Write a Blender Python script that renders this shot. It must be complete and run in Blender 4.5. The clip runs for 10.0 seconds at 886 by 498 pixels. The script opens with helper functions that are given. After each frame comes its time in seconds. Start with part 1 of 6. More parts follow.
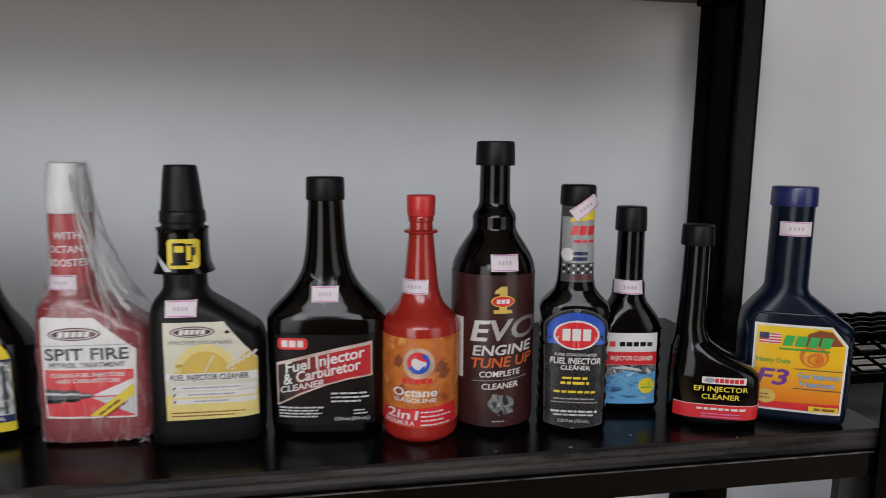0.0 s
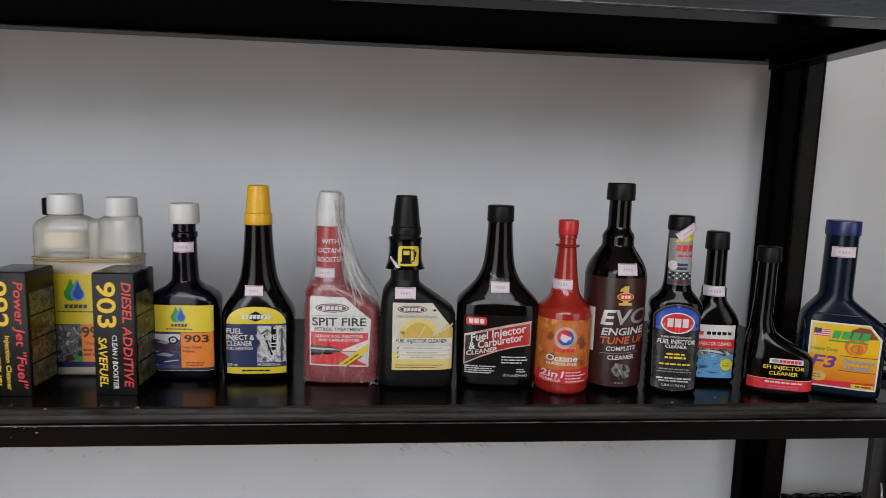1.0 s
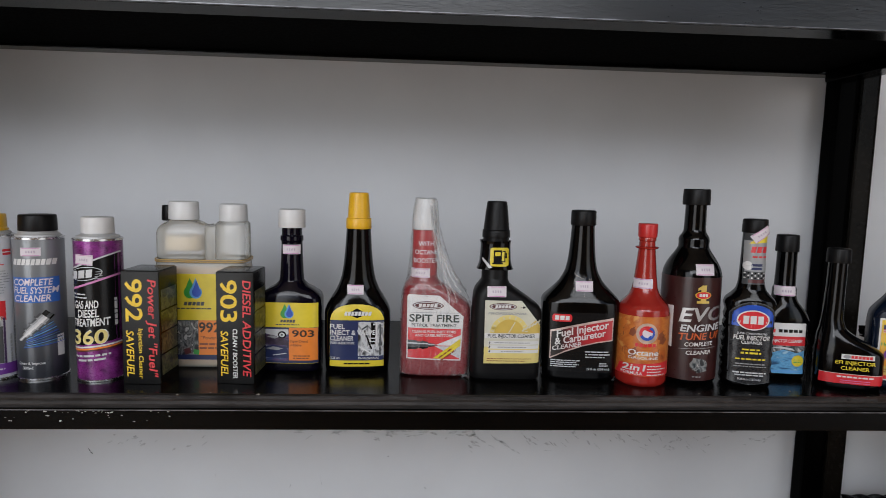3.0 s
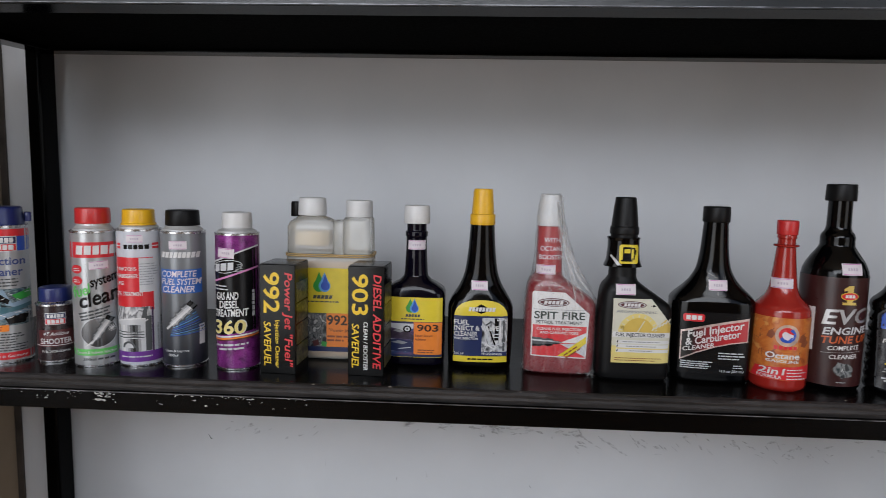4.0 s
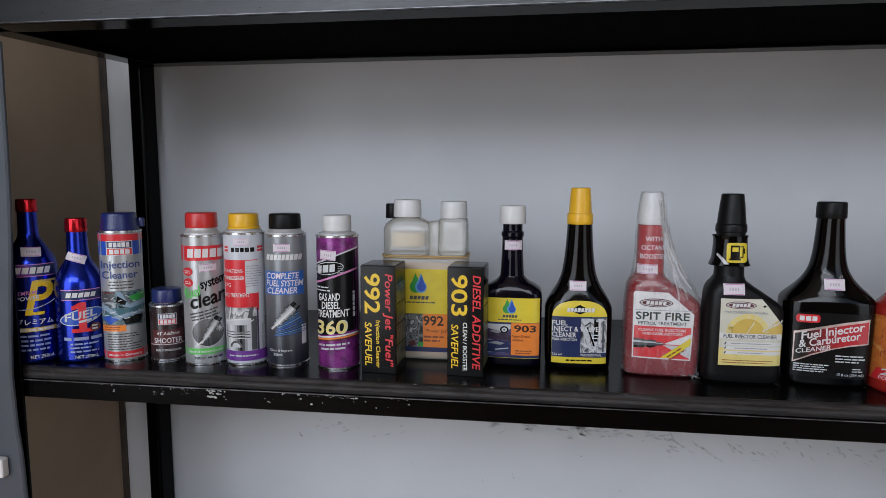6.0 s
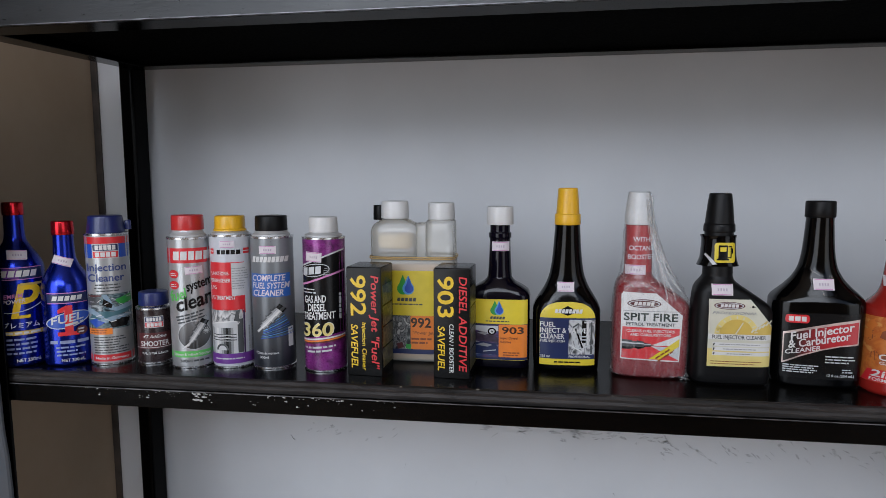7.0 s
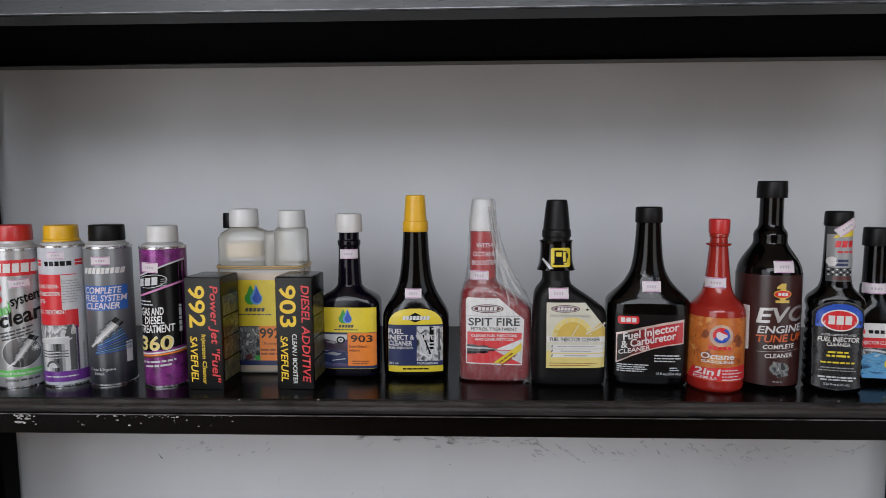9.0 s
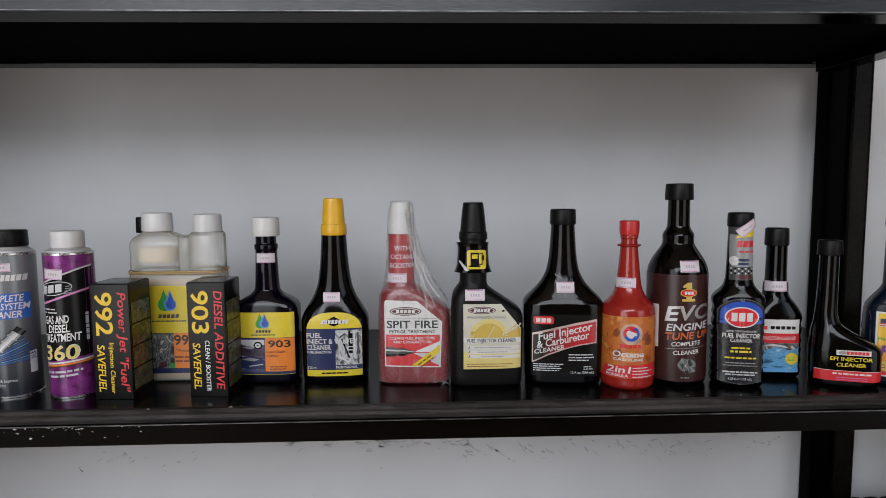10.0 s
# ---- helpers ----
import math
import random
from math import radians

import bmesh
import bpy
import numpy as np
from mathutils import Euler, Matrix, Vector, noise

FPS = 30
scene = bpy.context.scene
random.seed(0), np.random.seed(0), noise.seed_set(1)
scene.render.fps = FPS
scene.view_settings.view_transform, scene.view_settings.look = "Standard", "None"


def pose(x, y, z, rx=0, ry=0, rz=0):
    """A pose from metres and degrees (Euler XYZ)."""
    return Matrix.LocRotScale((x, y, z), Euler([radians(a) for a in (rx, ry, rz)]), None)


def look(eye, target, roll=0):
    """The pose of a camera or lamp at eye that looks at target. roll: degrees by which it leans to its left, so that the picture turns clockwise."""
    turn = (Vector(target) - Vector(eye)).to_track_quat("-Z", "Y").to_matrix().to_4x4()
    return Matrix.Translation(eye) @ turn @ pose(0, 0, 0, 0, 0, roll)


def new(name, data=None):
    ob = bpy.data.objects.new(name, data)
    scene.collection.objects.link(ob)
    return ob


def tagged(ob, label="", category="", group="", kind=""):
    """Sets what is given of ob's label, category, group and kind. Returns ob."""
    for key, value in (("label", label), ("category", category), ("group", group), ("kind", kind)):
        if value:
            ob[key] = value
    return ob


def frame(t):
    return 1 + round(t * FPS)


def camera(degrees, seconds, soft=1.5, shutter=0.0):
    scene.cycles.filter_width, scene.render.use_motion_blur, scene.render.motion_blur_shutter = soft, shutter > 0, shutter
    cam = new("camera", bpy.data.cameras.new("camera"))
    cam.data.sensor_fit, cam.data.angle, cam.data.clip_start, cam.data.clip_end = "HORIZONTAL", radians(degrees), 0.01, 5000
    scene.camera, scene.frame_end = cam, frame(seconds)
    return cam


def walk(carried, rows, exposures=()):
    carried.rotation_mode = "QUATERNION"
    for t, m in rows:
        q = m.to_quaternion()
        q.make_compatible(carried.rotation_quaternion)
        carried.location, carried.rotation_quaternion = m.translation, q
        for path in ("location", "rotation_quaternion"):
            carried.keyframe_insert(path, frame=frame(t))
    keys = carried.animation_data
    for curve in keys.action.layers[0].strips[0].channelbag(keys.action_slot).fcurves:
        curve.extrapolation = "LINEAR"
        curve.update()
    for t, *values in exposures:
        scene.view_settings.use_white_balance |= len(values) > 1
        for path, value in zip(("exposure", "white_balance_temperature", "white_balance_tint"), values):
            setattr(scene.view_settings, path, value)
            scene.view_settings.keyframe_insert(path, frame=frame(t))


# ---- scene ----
cam = camera(70.8, 10.0, soft=0.5, shutter=0.2)
METRES, EYE, TILT, LEAN, TURN = 0.68, 1.45, 0.0, 0.0, -9.5
ROWS = [
    (0.0, 0.0, 0.0, 0.0, 0.07, -8.33, -0.47),
    (0.5, -0.0813, -0.1859, 0.0214, 3.9, -8.18, -1.25),
    (1.0, -0.162, -0.3257, 0.0393, 4.43, -7.52, -1.7),
    (1.5, -0.2068, -0.4029, 0.0349, 4.57, -7.4, -1.79),
    (2.0, -0.2094, -0.408, 0.0402, 4.69, -6.92, -1.68),
    (3.5, -0.3285, -0.4332, 0.0145, 8.81, -6.07, -1.3),
    (4.0, -0.3839, -0.4406, 0.0138, 12.38, -6.35, -1.19),
    (4.5, -0.4362, -0.4514, 0.0122, 14.93, -6.47, -1.05),
    (5.0, -0.4433, -0.4497, 0.0131, 16.02, -6.38, -0.82),
    (5.5, -0.4577, -0.46, 0.0141, 17.02, -6.45, -0.54),
    (7.0, -0.4294, -0.443, 0.0092, 17.74, -6.09, 0.19),
    (7.5, -0.3918, -0.4235, 0.0072, 16.74, -5.92, 0.41),
    (8.0, -0.3514, -0.4055, 0.0049, 15.0, -5.71, 0.54),
    (8.5, -0.3243, -0.4018, 0.0047, 13.37, -5.52, 0.44),
    (9.0, -0.2803, -0.3991, 0.0074, 11.48, -5.4, 0.27),
    (9.5, -0.239, -0.3938, 0.0084, 9.41, -5.31, 0.31),
    (10.0, -0.2118, -0.3896, 0.0085, 7.43, -5.23, 0.41),
]
walk(cam, [(t, pose(0, 0, EYE, TILT, LEAN, TURN) @ pose(METRES * x, METRES * y, METRES * z, 90 + pitch, roll, yaw)) for t, x, y, z, yaw, pitch, roll in ROWS],
     [(0.0, 0.0, 6690, 12), (1.0, -0.03, 6710, 12), (2.0, -0.03, 6650, 12), (3.5, -0.02, 6550, 12), (4.0, -0.02, 6460, 12), (5.0, -0.04, 6320, 12), (5.5, -0.05, 6250, 12),
      (7.5, -0.05, 6200, 12), (8.5, -0.03, 6370, 12), (9.0, -0.03, 6500, 12), (10.0, -0.03, 6600, 12)])


# ---- world, light, exposure ----
world = bpy.data.worlds.new("world")
scene.world = world
world.use_nodes = True
wn = world.node_tree.nodes
sky = wn.new("ShaderNodeTexSky")
sky.sky_type = 'NISHITA'
sky.sun_disc = False
sky.sun_elevation = radians(50)
sky.sun_rotation = radians(180)
wn["Background"].inputs["Strength"].default_value = 0.10
world.node_tree.links.new(sky.outputs[0], wn["Background"].inputs[0])


def area_lamp(name, m, sx, sy, watts, colour):
    la = bpy.data.lights.new(name, 'AREA')
    la.shape, la.size, la.size_y, la.energy, la.color = 'RECTANGLE', sx, sy, watts, colour
    ob = new(name, la)
    ob.matrix_world = m
    return ob


# daylight in the two shopfront openings and in the fanlight above them
area_lamp("daylight_west", look((-2.0, -2.4, 1.60), (-0.5, 0.8, 1.30)), 1.7, 2.5, 36, (0.92, 0.96, 1.0))
area_lamp("daylight_east", look((2.25, -2.25, 1.45), (-0.2, 0.8, 1.25)), 1.7, 2.4, 16, (0.93, 0.96, 1.0))
area_lamp("daylight_fanlight", look((-0.5, -2.5, 2.66), (-0.5, 0.8, 1.3)), 2.5, 1.15, 56, (0.91, 0.955, 1.0))

# ---- materials ----
MATS = {}


def mat(name, col, rough=0.4, metal=0.0, vary=0.06, bump=0.0, scale=60.0, coat=0.0, spec=0.5):
    """A painted, plastic, paper or metal surface with slight mottling, uneven gloss and fine relief."""
    if name in MATS:
        return MATS[name]
    m = bpy.data.materials.new(name)
    m.use_nodes = True
    nt = m.node_tree
    b = nt.nodes["Principled BSDF"]
    b.inputs["Metallic"].default_value = metal
    b.inputs["Coat Weight"].default_value = coat
    b.inputs["Coat Roughness"].default_value = 0.08
    b.inputs["Specular IOR Level"].default_value = spec
    tc = nt.nodes.new("ShaderNodeTexCoord")
    n1 = nt.nodes.new("ShaderNodeTexNoise")
    n1.inputs["Scale"].default_value = scale
    n1.inputs["Detail"].default_value = 5
    n2 = nt.nodes.new("ShaderNodeTexNoise")
    n2.inputs["Scale"].default_value = scale * 9
    n2.inputs["Detail"].default_value = 3
    nt.links.new(tc.outputs["Object"], n1.inputs["Vector"])
    nt.links.new(tc.outputs["Object"], n2.inputs["Vector"])
    ramp = nt.nodes.new("ShaderNodeValToRGB")
    lo, hi = 1 - vary * 1.6, 1 + vary
    ramp.color_ramp.elements[0].position, ramp.color_ramp.elements[1].position = 0.3, 0.7
    ramp.color_ramp.elements[0].color = (*[c * lo for c in col], 1)
    ramp.color_ramp.elements[1].color = (*[min(1, c * hi) for c in col], 1)
    nt.links.new(n1.outputs["Fac"], ramp.inputs["Fac"])
    nt.links.new(ramp.outputs["Color"], b.inputs["Base Color"])
    mr = nt.nodes.new("ShaderNodeMapRange")
    mr.inputs["To Min"].default_value = max(0.03, rough * 0.78)
    mr.inputs["To Max"].default_value = min(1, rough * 1.25)
    nt.links.new(n2.outputs["Fac"], mr.inputs["Value"])
    nt.links.new(mr.outputs["Result"], b.inputs["Roughness"])
    if bump:
        bp = nt.nodes.new("ShaderNodeBump")
        bp.inputs["Strength"].default_value = bump
        bp.inputs["Distance"].default_value = 0.001
        nt.links.new(n2.outputs["Fac"], bp.inputs["Height"])
        nt.links.new(bp.outputs["Normal"], b.inputs["Normal"])
    MATS[name] = m
    return m


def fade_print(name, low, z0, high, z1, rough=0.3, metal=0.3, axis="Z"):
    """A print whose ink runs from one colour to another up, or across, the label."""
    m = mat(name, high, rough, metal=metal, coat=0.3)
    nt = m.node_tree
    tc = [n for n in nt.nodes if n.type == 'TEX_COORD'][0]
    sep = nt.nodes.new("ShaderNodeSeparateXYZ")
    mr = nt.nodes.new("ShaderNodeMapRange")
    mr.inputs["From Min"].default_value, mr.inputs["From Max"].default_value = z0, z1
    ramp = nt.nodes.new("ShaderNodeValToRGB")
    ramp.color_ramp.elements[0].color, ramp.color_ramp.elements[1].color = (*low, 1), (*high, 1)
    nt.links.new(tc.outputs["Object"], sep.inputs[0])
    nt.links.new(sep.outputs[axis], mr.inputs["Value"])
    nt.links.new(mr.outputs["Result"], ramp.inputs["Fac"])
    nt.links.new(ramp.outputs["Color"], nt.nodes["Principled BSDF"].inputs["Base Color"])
    return m


def photo_print(name, cols, scale=150.0, stretch=(1, 1, 1), detail=3.0, rough=0.3):
    """A printed photograph too small to make out: patches of its colours run into one another."""
    m = mat("photo_" + name, cols[0], rough)
    nt = m.node_tree
    tc = [n for n in nt.nodes if n.type == 'TEX_COORD'][0]
    mp, nz, vo, ad, ramp = [nt.nodes.new("ShaderNode" + k) for k in ("Mapping", "TexNoise", "TexVoronoi", "Math", "ValToRGB")]
    mp.inputs["Scale"].default_value = stretch
    nz.inputs["Scale"].default_value, nz.inputs["Detail"].default_value, nz.inputs["Distortion"].default_value = scale, detail, 1.5
    vo.inputs["Scale"].default_value = scale * 1.3
    ad.operation, ad.inputs[1].default_value = 'MULTIPLY_ADD', 0.35
    nt.links.new(tc.outputs["Object"], mp.inputs["Vector"])
    nt.links.new(mp.outputs[0], nz.inputs["Vector"])
    nt.links.new(mp.outputs[0], vo.inputs["Vector"])
    nt.links.new(vo.outputs["Distance"], ad.inputs[0])
    nt.links.new(nz.outputs["Fac"], ad.inputs[2])
    lo, hi = 0.44, 0.86
    for i, c in enumerate(cols):
        x = lo + (hi - lo) * i / (len(cols) - 1)
        e = ramp.color_ramp.elements[i] if i < 2 else ramp.color_ramp.elements.new(x)
        e.position, e.color = x, (*c, 1)
    nt.links.new(ad.outputs[0], ramp.inputs["Fac"])
    nt.links.new(ramp.outputs["Color"], nt.nodes["Principled BSDF"].inputs["Base Color"])
    return m


def plastic(name, col, rough=0.22):
    return mat(name, col, rough, vary=0.05, bump=0.04, scale=40, coat=0.25)


def ink(name, col, rough=0.32):
    return mat("ink_" + name, col, rough, vary=0.04, scale=90)


def film_mat(name, clear, col, rough, blend=0.3, gloss=1.0):
    """Thin clear film: mostly see-through, with gloss at glancing angles."""
    m = bpy.data.materials.new(name)
    m.use_nodes = True
    nt = m.node_tree
    nt.nodes.remove(nt.nodes["Principled BSDF"])
    out = nt.nodes["Material Output"]
    tr = nt.nodes.new("ShaderNodeBsdfTransparent")
    gl = nt.nodes.new("ShaderNodeBsdfGlossy")
    gl.inputs["Roughness"].default_value = rough
    gl.inputs["Color"].default_value = (*col, 1)
    di = nt.nodes.new("ShaderNodeBsdfDiffuse")
    di.inputs["Color"].default_value = (*col, 1)
    lw = nt.nodes.new("ShaderNodeLayerWeight")
    lw.inputs["Blend"].default_value = blend
    a = nt.nodes.new("ShaderNodeMixShader")
    a.inputs["Fac"].default_value = 1 - clear
    nt.links.new(tr.outputs[0], a.inputs[1])
    nt.links.new(di.outputs[0], a.inputs[2])
    b = nt.nodes.new("ShaderNodeMixShader")
    sc = nt.nodes.new("ShaderNodeMath")
    sc.operation = 'MULTIPLY'
    sc.inputs[1].default_value = gloss
    nt.links.new(lw.outputs["Fresnel"], sc.inputs[0])
    nt.links.new(sc.outputs[0], b.inputs["Fac"])
    nt.links.new(a.outputs[0], b.inputs[1])
    nt.links.new(gl.outputs[0], b.inputs[2])
    nt.links.new(b.outputs[0], out.inputs["Surface"])
    return m


def grained(m, stretch):
    """Stretches a material's mottling along the length of the piece."""
    nt = m.node_tree
    tc = [n for n in nt.nodes if n.type == 'TEX_COORD'][0]
    mp = nt.nodes.new("ShaderNodeMapping")
    mp.inputs["Scale"].default_value = stretch
    nt.links.new(tc.outputs["Object"], mp.inputs["Vector"])
    for n in nt.nodes:
        if n.type == 'TEX_NOISE':
            nt.links.new(mp.outputs[0], n.inputs["Vector"])
    return m


M_WALL = mat("white_wall_paint", (0.60, 0.605, 0.62), 0.62, vary=0.035, bump=0.12, scale=5)
M_TAN = mat("tan_wall_paint", (0.37, 0.282, 0.196), 0.7, vary=0.05, bump=0.12, scale=6)
M_CEIL = mat("ceiling_paint", (0.36, 0.29, 0.22), 0.8, vary=0.04, scale=3)
M_SHOP = mat("beige_shop_paint", (0.30, 0.22, 0.145), 0.7, vary=0.05, scale=3)
M_FLOOR = mat("tan_floor", (0.72, 0.50, 0.31), 0.45, vary=0.1, scale=4)
M_STEEL = mat("black_enamel_steel", (0.0006, 0.0006, 0.0007), 0.15, vary=0.2, scale=22, spec=0.06)
# top front beam: a slightly lighter, bluer and streakier black
M_STEELF = grained(mat("dusty_black_steel", (0.005, 0.0056, 0.007), 0.30, vary=0.75, bump=0.25, scale=26, spec=0.42), (0.35, 2.0, 1.6))
M_POST = mat("satin_black_steel", (0.0004, 0.0004, 0.0005), 0.3, vary=0.2, scale=22, spec=0.015)
M_FRONT = mat("front_beam_enamel", (0.0008, 0.0008, 0.0009), 0.2, vary=0.2, scale=22, spec=0.12)
M_BEAM = mat("glossy_black_beam", (0.0012, 0.0011, 0.0011), 0.22, vary=0.2, scale=22, spec=0.3)
M_LAM = grained(mat("black_laminate", (0.0030, 0.0028, 0.0028), 0.2, vary=0.4, bump=0.08, scale=14, spec=0.17), (0.12, 3.0, 3.0))
M_LIP = mat("rubbed_steel_edge", (0.13, 0.13, 0.14), 0.35, metal=0.6, vary=0.5, scale=60)
M_UNDER = mat("raw_black_underside", (0.0012, 0.0012, 0.0012), 0.85, vary=0.3, scale=20, spec=0.02)
M_EDGE = grained(mat("worn_board_edge", (0.022, 0.0195, 0.019), 0.5, vary=0.97, bump=0.6, scale=60, spec=0.3), (0.16, 2.6, 2.6))
M_CHIP = mat("bare_primer", (0.42, 0.42, 0.41), 0.6, vary=0.3, scale=300)
M_SCUFF = mat("wall_scuff", (0.51, 0.515, 0.527), 0.7, vary=0.2, scale=200)
M_SCUFFD = mat("wall_scuff_dark", (0.44, 0.442, 0.45), 0.7, vary=0.2, scale=200)
M_PANEL = mat("blue_grey_panel", (0.058, 0.068, 0.083), 0.45, vary=0.12, bump=0.1, scale=9)
M_PANELD = mat("dark_grey_panel", (0.007, 0.0075, 0.009), 0.45, vary=0.12, bump=0.1, scale=9)
M_RIM = mat("bright_tin", (0.62, 0.62, 0.63), 0.26, metal=1.0, vary=0.06, scale=50)
M_NECK = mat("dull_tin_neck", (0.52, 0.52, 0.52), 0.42, metal=0.3, vary=0.06)
M_BLACK = mat("black_plastic", (0.0009, 0.0009, 0.0011), 0.10, vary=0.05, bump=0.02, scale=40, spec=0.27)
M_BLACKM = mat("matt_black_plastic", (0.0045, 0.0045, 0.005), 0.4, vary=0.05, bump=0.06, scale=40, spec=0.2)
M_WHITE = plastic("white_plastic", (0.62, 0.62, 0.62), 0.4)
M_NAVY = mat("navy_plastic", (0.0022, 0.0062, 0.017), 0.22, vary=0.05, bump=0.04, scale=40, spec=0.25)
M_BLUECAP = plastic("blue_cap_plastic", (0.008, 0.016, 0.105), 0.35)
M_REDCAP = plastic("red_cap_plastic", (0.50, 0.022, 0.022), 0.35)
M_YELCAP = plastic("yellow_cap_plastic", (0.72, 0.40, 0.012), 0.38)
M_REDBOT = plastic("red_bottle_plastic", (0.30, 0.018, 0.013), 0.16)
M_SPIT = plastic("wrapped_red_plastic", (0.20, 0.022, 0.027), 0.28)
M_SILVER = mat("silver_grey_plastic", (0.56, 0.57, 0.58), 0.4, vary=0.05)
M_BLUEMET = mat("blue_anodised_tin", (0.007, 0.024, 0.34), 0.24, metal=0.92, vary=0.06, coat=0.35)
M_REDMET = mat("red_metal_cap", (0.55, 0.016, 0.026), 0.2, metal=0.85, vary=0.06)
M_CANSIL = mat("silver_lacquered_tin", (0.41, 0.42, 0.43), 0.3, metal=0.5, vary=0.05, coat=0.3)
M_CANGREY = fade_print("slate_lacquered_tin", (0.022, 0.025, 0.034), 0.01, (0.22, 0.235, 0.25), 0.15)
M_CANPUR = mat("purple_lacquered_tin", (0.19, 0.026, 0.18), 0.28, metal=0.2, vary=0.4, coat=0.3, scale=95)
M_CANWHT = mat("pale_lacquered_tin", (0.50, 0.52, 0.57), 0.3, vary=0.04, coat=0.3)
M_BOX = mat("black_glossy_card", (0.005, 0.005, 0.005), 0.24, vary=0.1, bump=0.05, spec=0.22)
M_JUG = film_mat("milky_clear_plastic", 0.68, (0.86, 0.85, 0.80), 0.25)
M_FILM = film_mat("clear_shrink_film", 0.93, (0.95, 0.95, 0.95), 0.16, 0.12, 0.45)
nt = M_FILM.node_tree
tc, mp, nz, bp = [nt.nodes.new(k) for k in ("ShaderNodeTexCoord", "ShaderNodeMapping", "ShaderNodeTexNoise", "ShaderNodeBump")]
mp.inputs["Scale"].default_value = (150, 150, 42)
nz.inputs["Scale"].default_value, nz.inputs["Detail"].default_value, nz.inputs["Distortion"].default_value = 1.0, 4, 1.2
bp.inputs["Strength"].default_value, bp.inputs["Distance"].default_value = 0.9, 0.002
# whitish streaks mixed into the film imitate glints on its crinkles
cr = nt.nodes.new("ShaderNodeValToRGB")
cr.color_ramp.elements[0].position, cr.color_ramp.elements[1].position = 0.50, 0.72
cr.color_ramp.elements[0].color, cr.color_ramp.elements[1].color = (0.03, 0.03, 0.03, 1), (0.15, 0.15, 0.15, 1)
nt.links.new(tc.outputs["Object"], mp.inputs["Vector"])
nt.links.new(mp.outputs[0], nz.inputs["Vector"])
nt.links.new(nz.outputs["Fac"], bp.inputs["Height"])
nt.links.new(nz.outputs["Fac"], cr.inputs["Fac"])
for n in nt.nodes:
    if n.type == 'BSDF_GLOSSY':
        nt.links.new(bp.outputs[0], n.inputs["Normal"])
    if n.type == 'MIX_SHADER' and not n.inputs["Fac"].is_linked:
        nt.links.new(cr.outputs[0], n.inputs["Fac"])
M_STRAND = film_mat("film_pleat", 0.84, (0.88, 0.88, 0.88), 0.2, 0.15, 0.6)
M_AMBER = mat("amber_liquid", (0.50, 0.31, 0.13), 0.3, vary=0.06, scale=20)
M_AMBERL = mat("pale_amber_liquid", (0.60, 0.46, 0.27), 0.3, vary=0.06, scale=20)
M_RUBBER = mat("rubber_band", (0.50, 0.33, 0.13), 0.5)
I_WHITE = ink("white", (0.62, 0.62, 0.62))
I_CREAM = ink("cream", (0.56, 0.55, 0.46))
I_BLACK = mat("ink_black", (0.006, 0.006, 0.0065), 0.25, vary=0.04, spec=0.25)
I_GREY = ink("grey", (0.28, 0.29, 0.30))
I_LGREY = ink("light_grey", (0.50, 0.51, 0.53))
I_DGREY = ink("dark_grey", (0.055, 0.06, 0.065))
I_RED = ink("red", (0.58, 0.022, 0.03))
I_DRED = ink("maroon", (0.085, 0.018, 0.02))
I_YEL = ink("yellow", (0.72, 0.48, 0.010))
I_LEMON = ink("lemon", (0.66, 0.52, 0.035))
I_GOLD = ink("gold", (0.56, 0.40, 0.09))
I_PALEY = ink("pale_yellow", (0.66, 0.55, 0.20))
I_ORANGE = ink("orange", (0.74, 0.21, 0.03))
I_AMBER = ink("amber", (0.55, 0.16, 0.03))
I_BROWN = ink("brown", (0.22, 0.06, 0.025))
I_BLUE = ink("blue", (0.018, 0.075, 0.42))
I_SKY = ink("sky_blue", (0.10, 0.32, 0.62))
I_NAVY = ink("navy", (0.012, 0.022, 0.085))
I_TEAL = ink("teal", (0.05, 0.13, 0.16))
I_GREEN = ink("green", (0.035, 0.30, 0.05))
I_LIME = ink("lime", (0.12, 0.50, 0.11))
I_PURPLE = ink("purple", (0.13, 0.03, 0.24))
I_PINK = ink("pink", (0.55, 0.20, 0.42))
P_ENGINE = photo_print("engine_parts", ((0.008, 0.009, 0.012), (0.03, 0.04, 0.045), (0.22, 0.23, 0.23), (0.03, 0.03, 0.035), (0.45, 0.45, 0.44)), 75, (1.4, 1, 0.9), 1.5)
P_STEEL = photo_print("bright_engine", ((0.012, 0.012, 0.014), (0.30, 0.31, 0.32), (0.60, 0.60, 0.61), (0.10, 0.10, 0.11), (0.50, 0.51, 0.52)), 80, (1, 1, 0.45), 1.5)
P_TURBO = photo_print("teal_engine", ((0.01, 0.014, 0.018), (0.04, 0.09, 0.11), (0.16, 0.22, 0.24), (0.012, 0.02, 0.03), (0.34, 0.38, 0.40)), 60, (1, 1, 1.6), 1.5)
P_CAR = photo_print("cars", ((0.35, 0.33, 0.38), (0.02, 0.025, 0.06), (0.10, 0.05, 0.13), (0.03, 0.06, 0.16), (0.22, 0.22, 0.28)), 55, (0.5, 1, 2.2))
P_WATER = photo_print("blue_picture", ((0.02, 0.07, 0.16), (0.06, 0.22, 0.42), (0.13, 0.36, 0.58), (0.06, 0.22, 0.42), (0.30, 0.48, 0.60)), 70, (0.5, 1, 1.8))
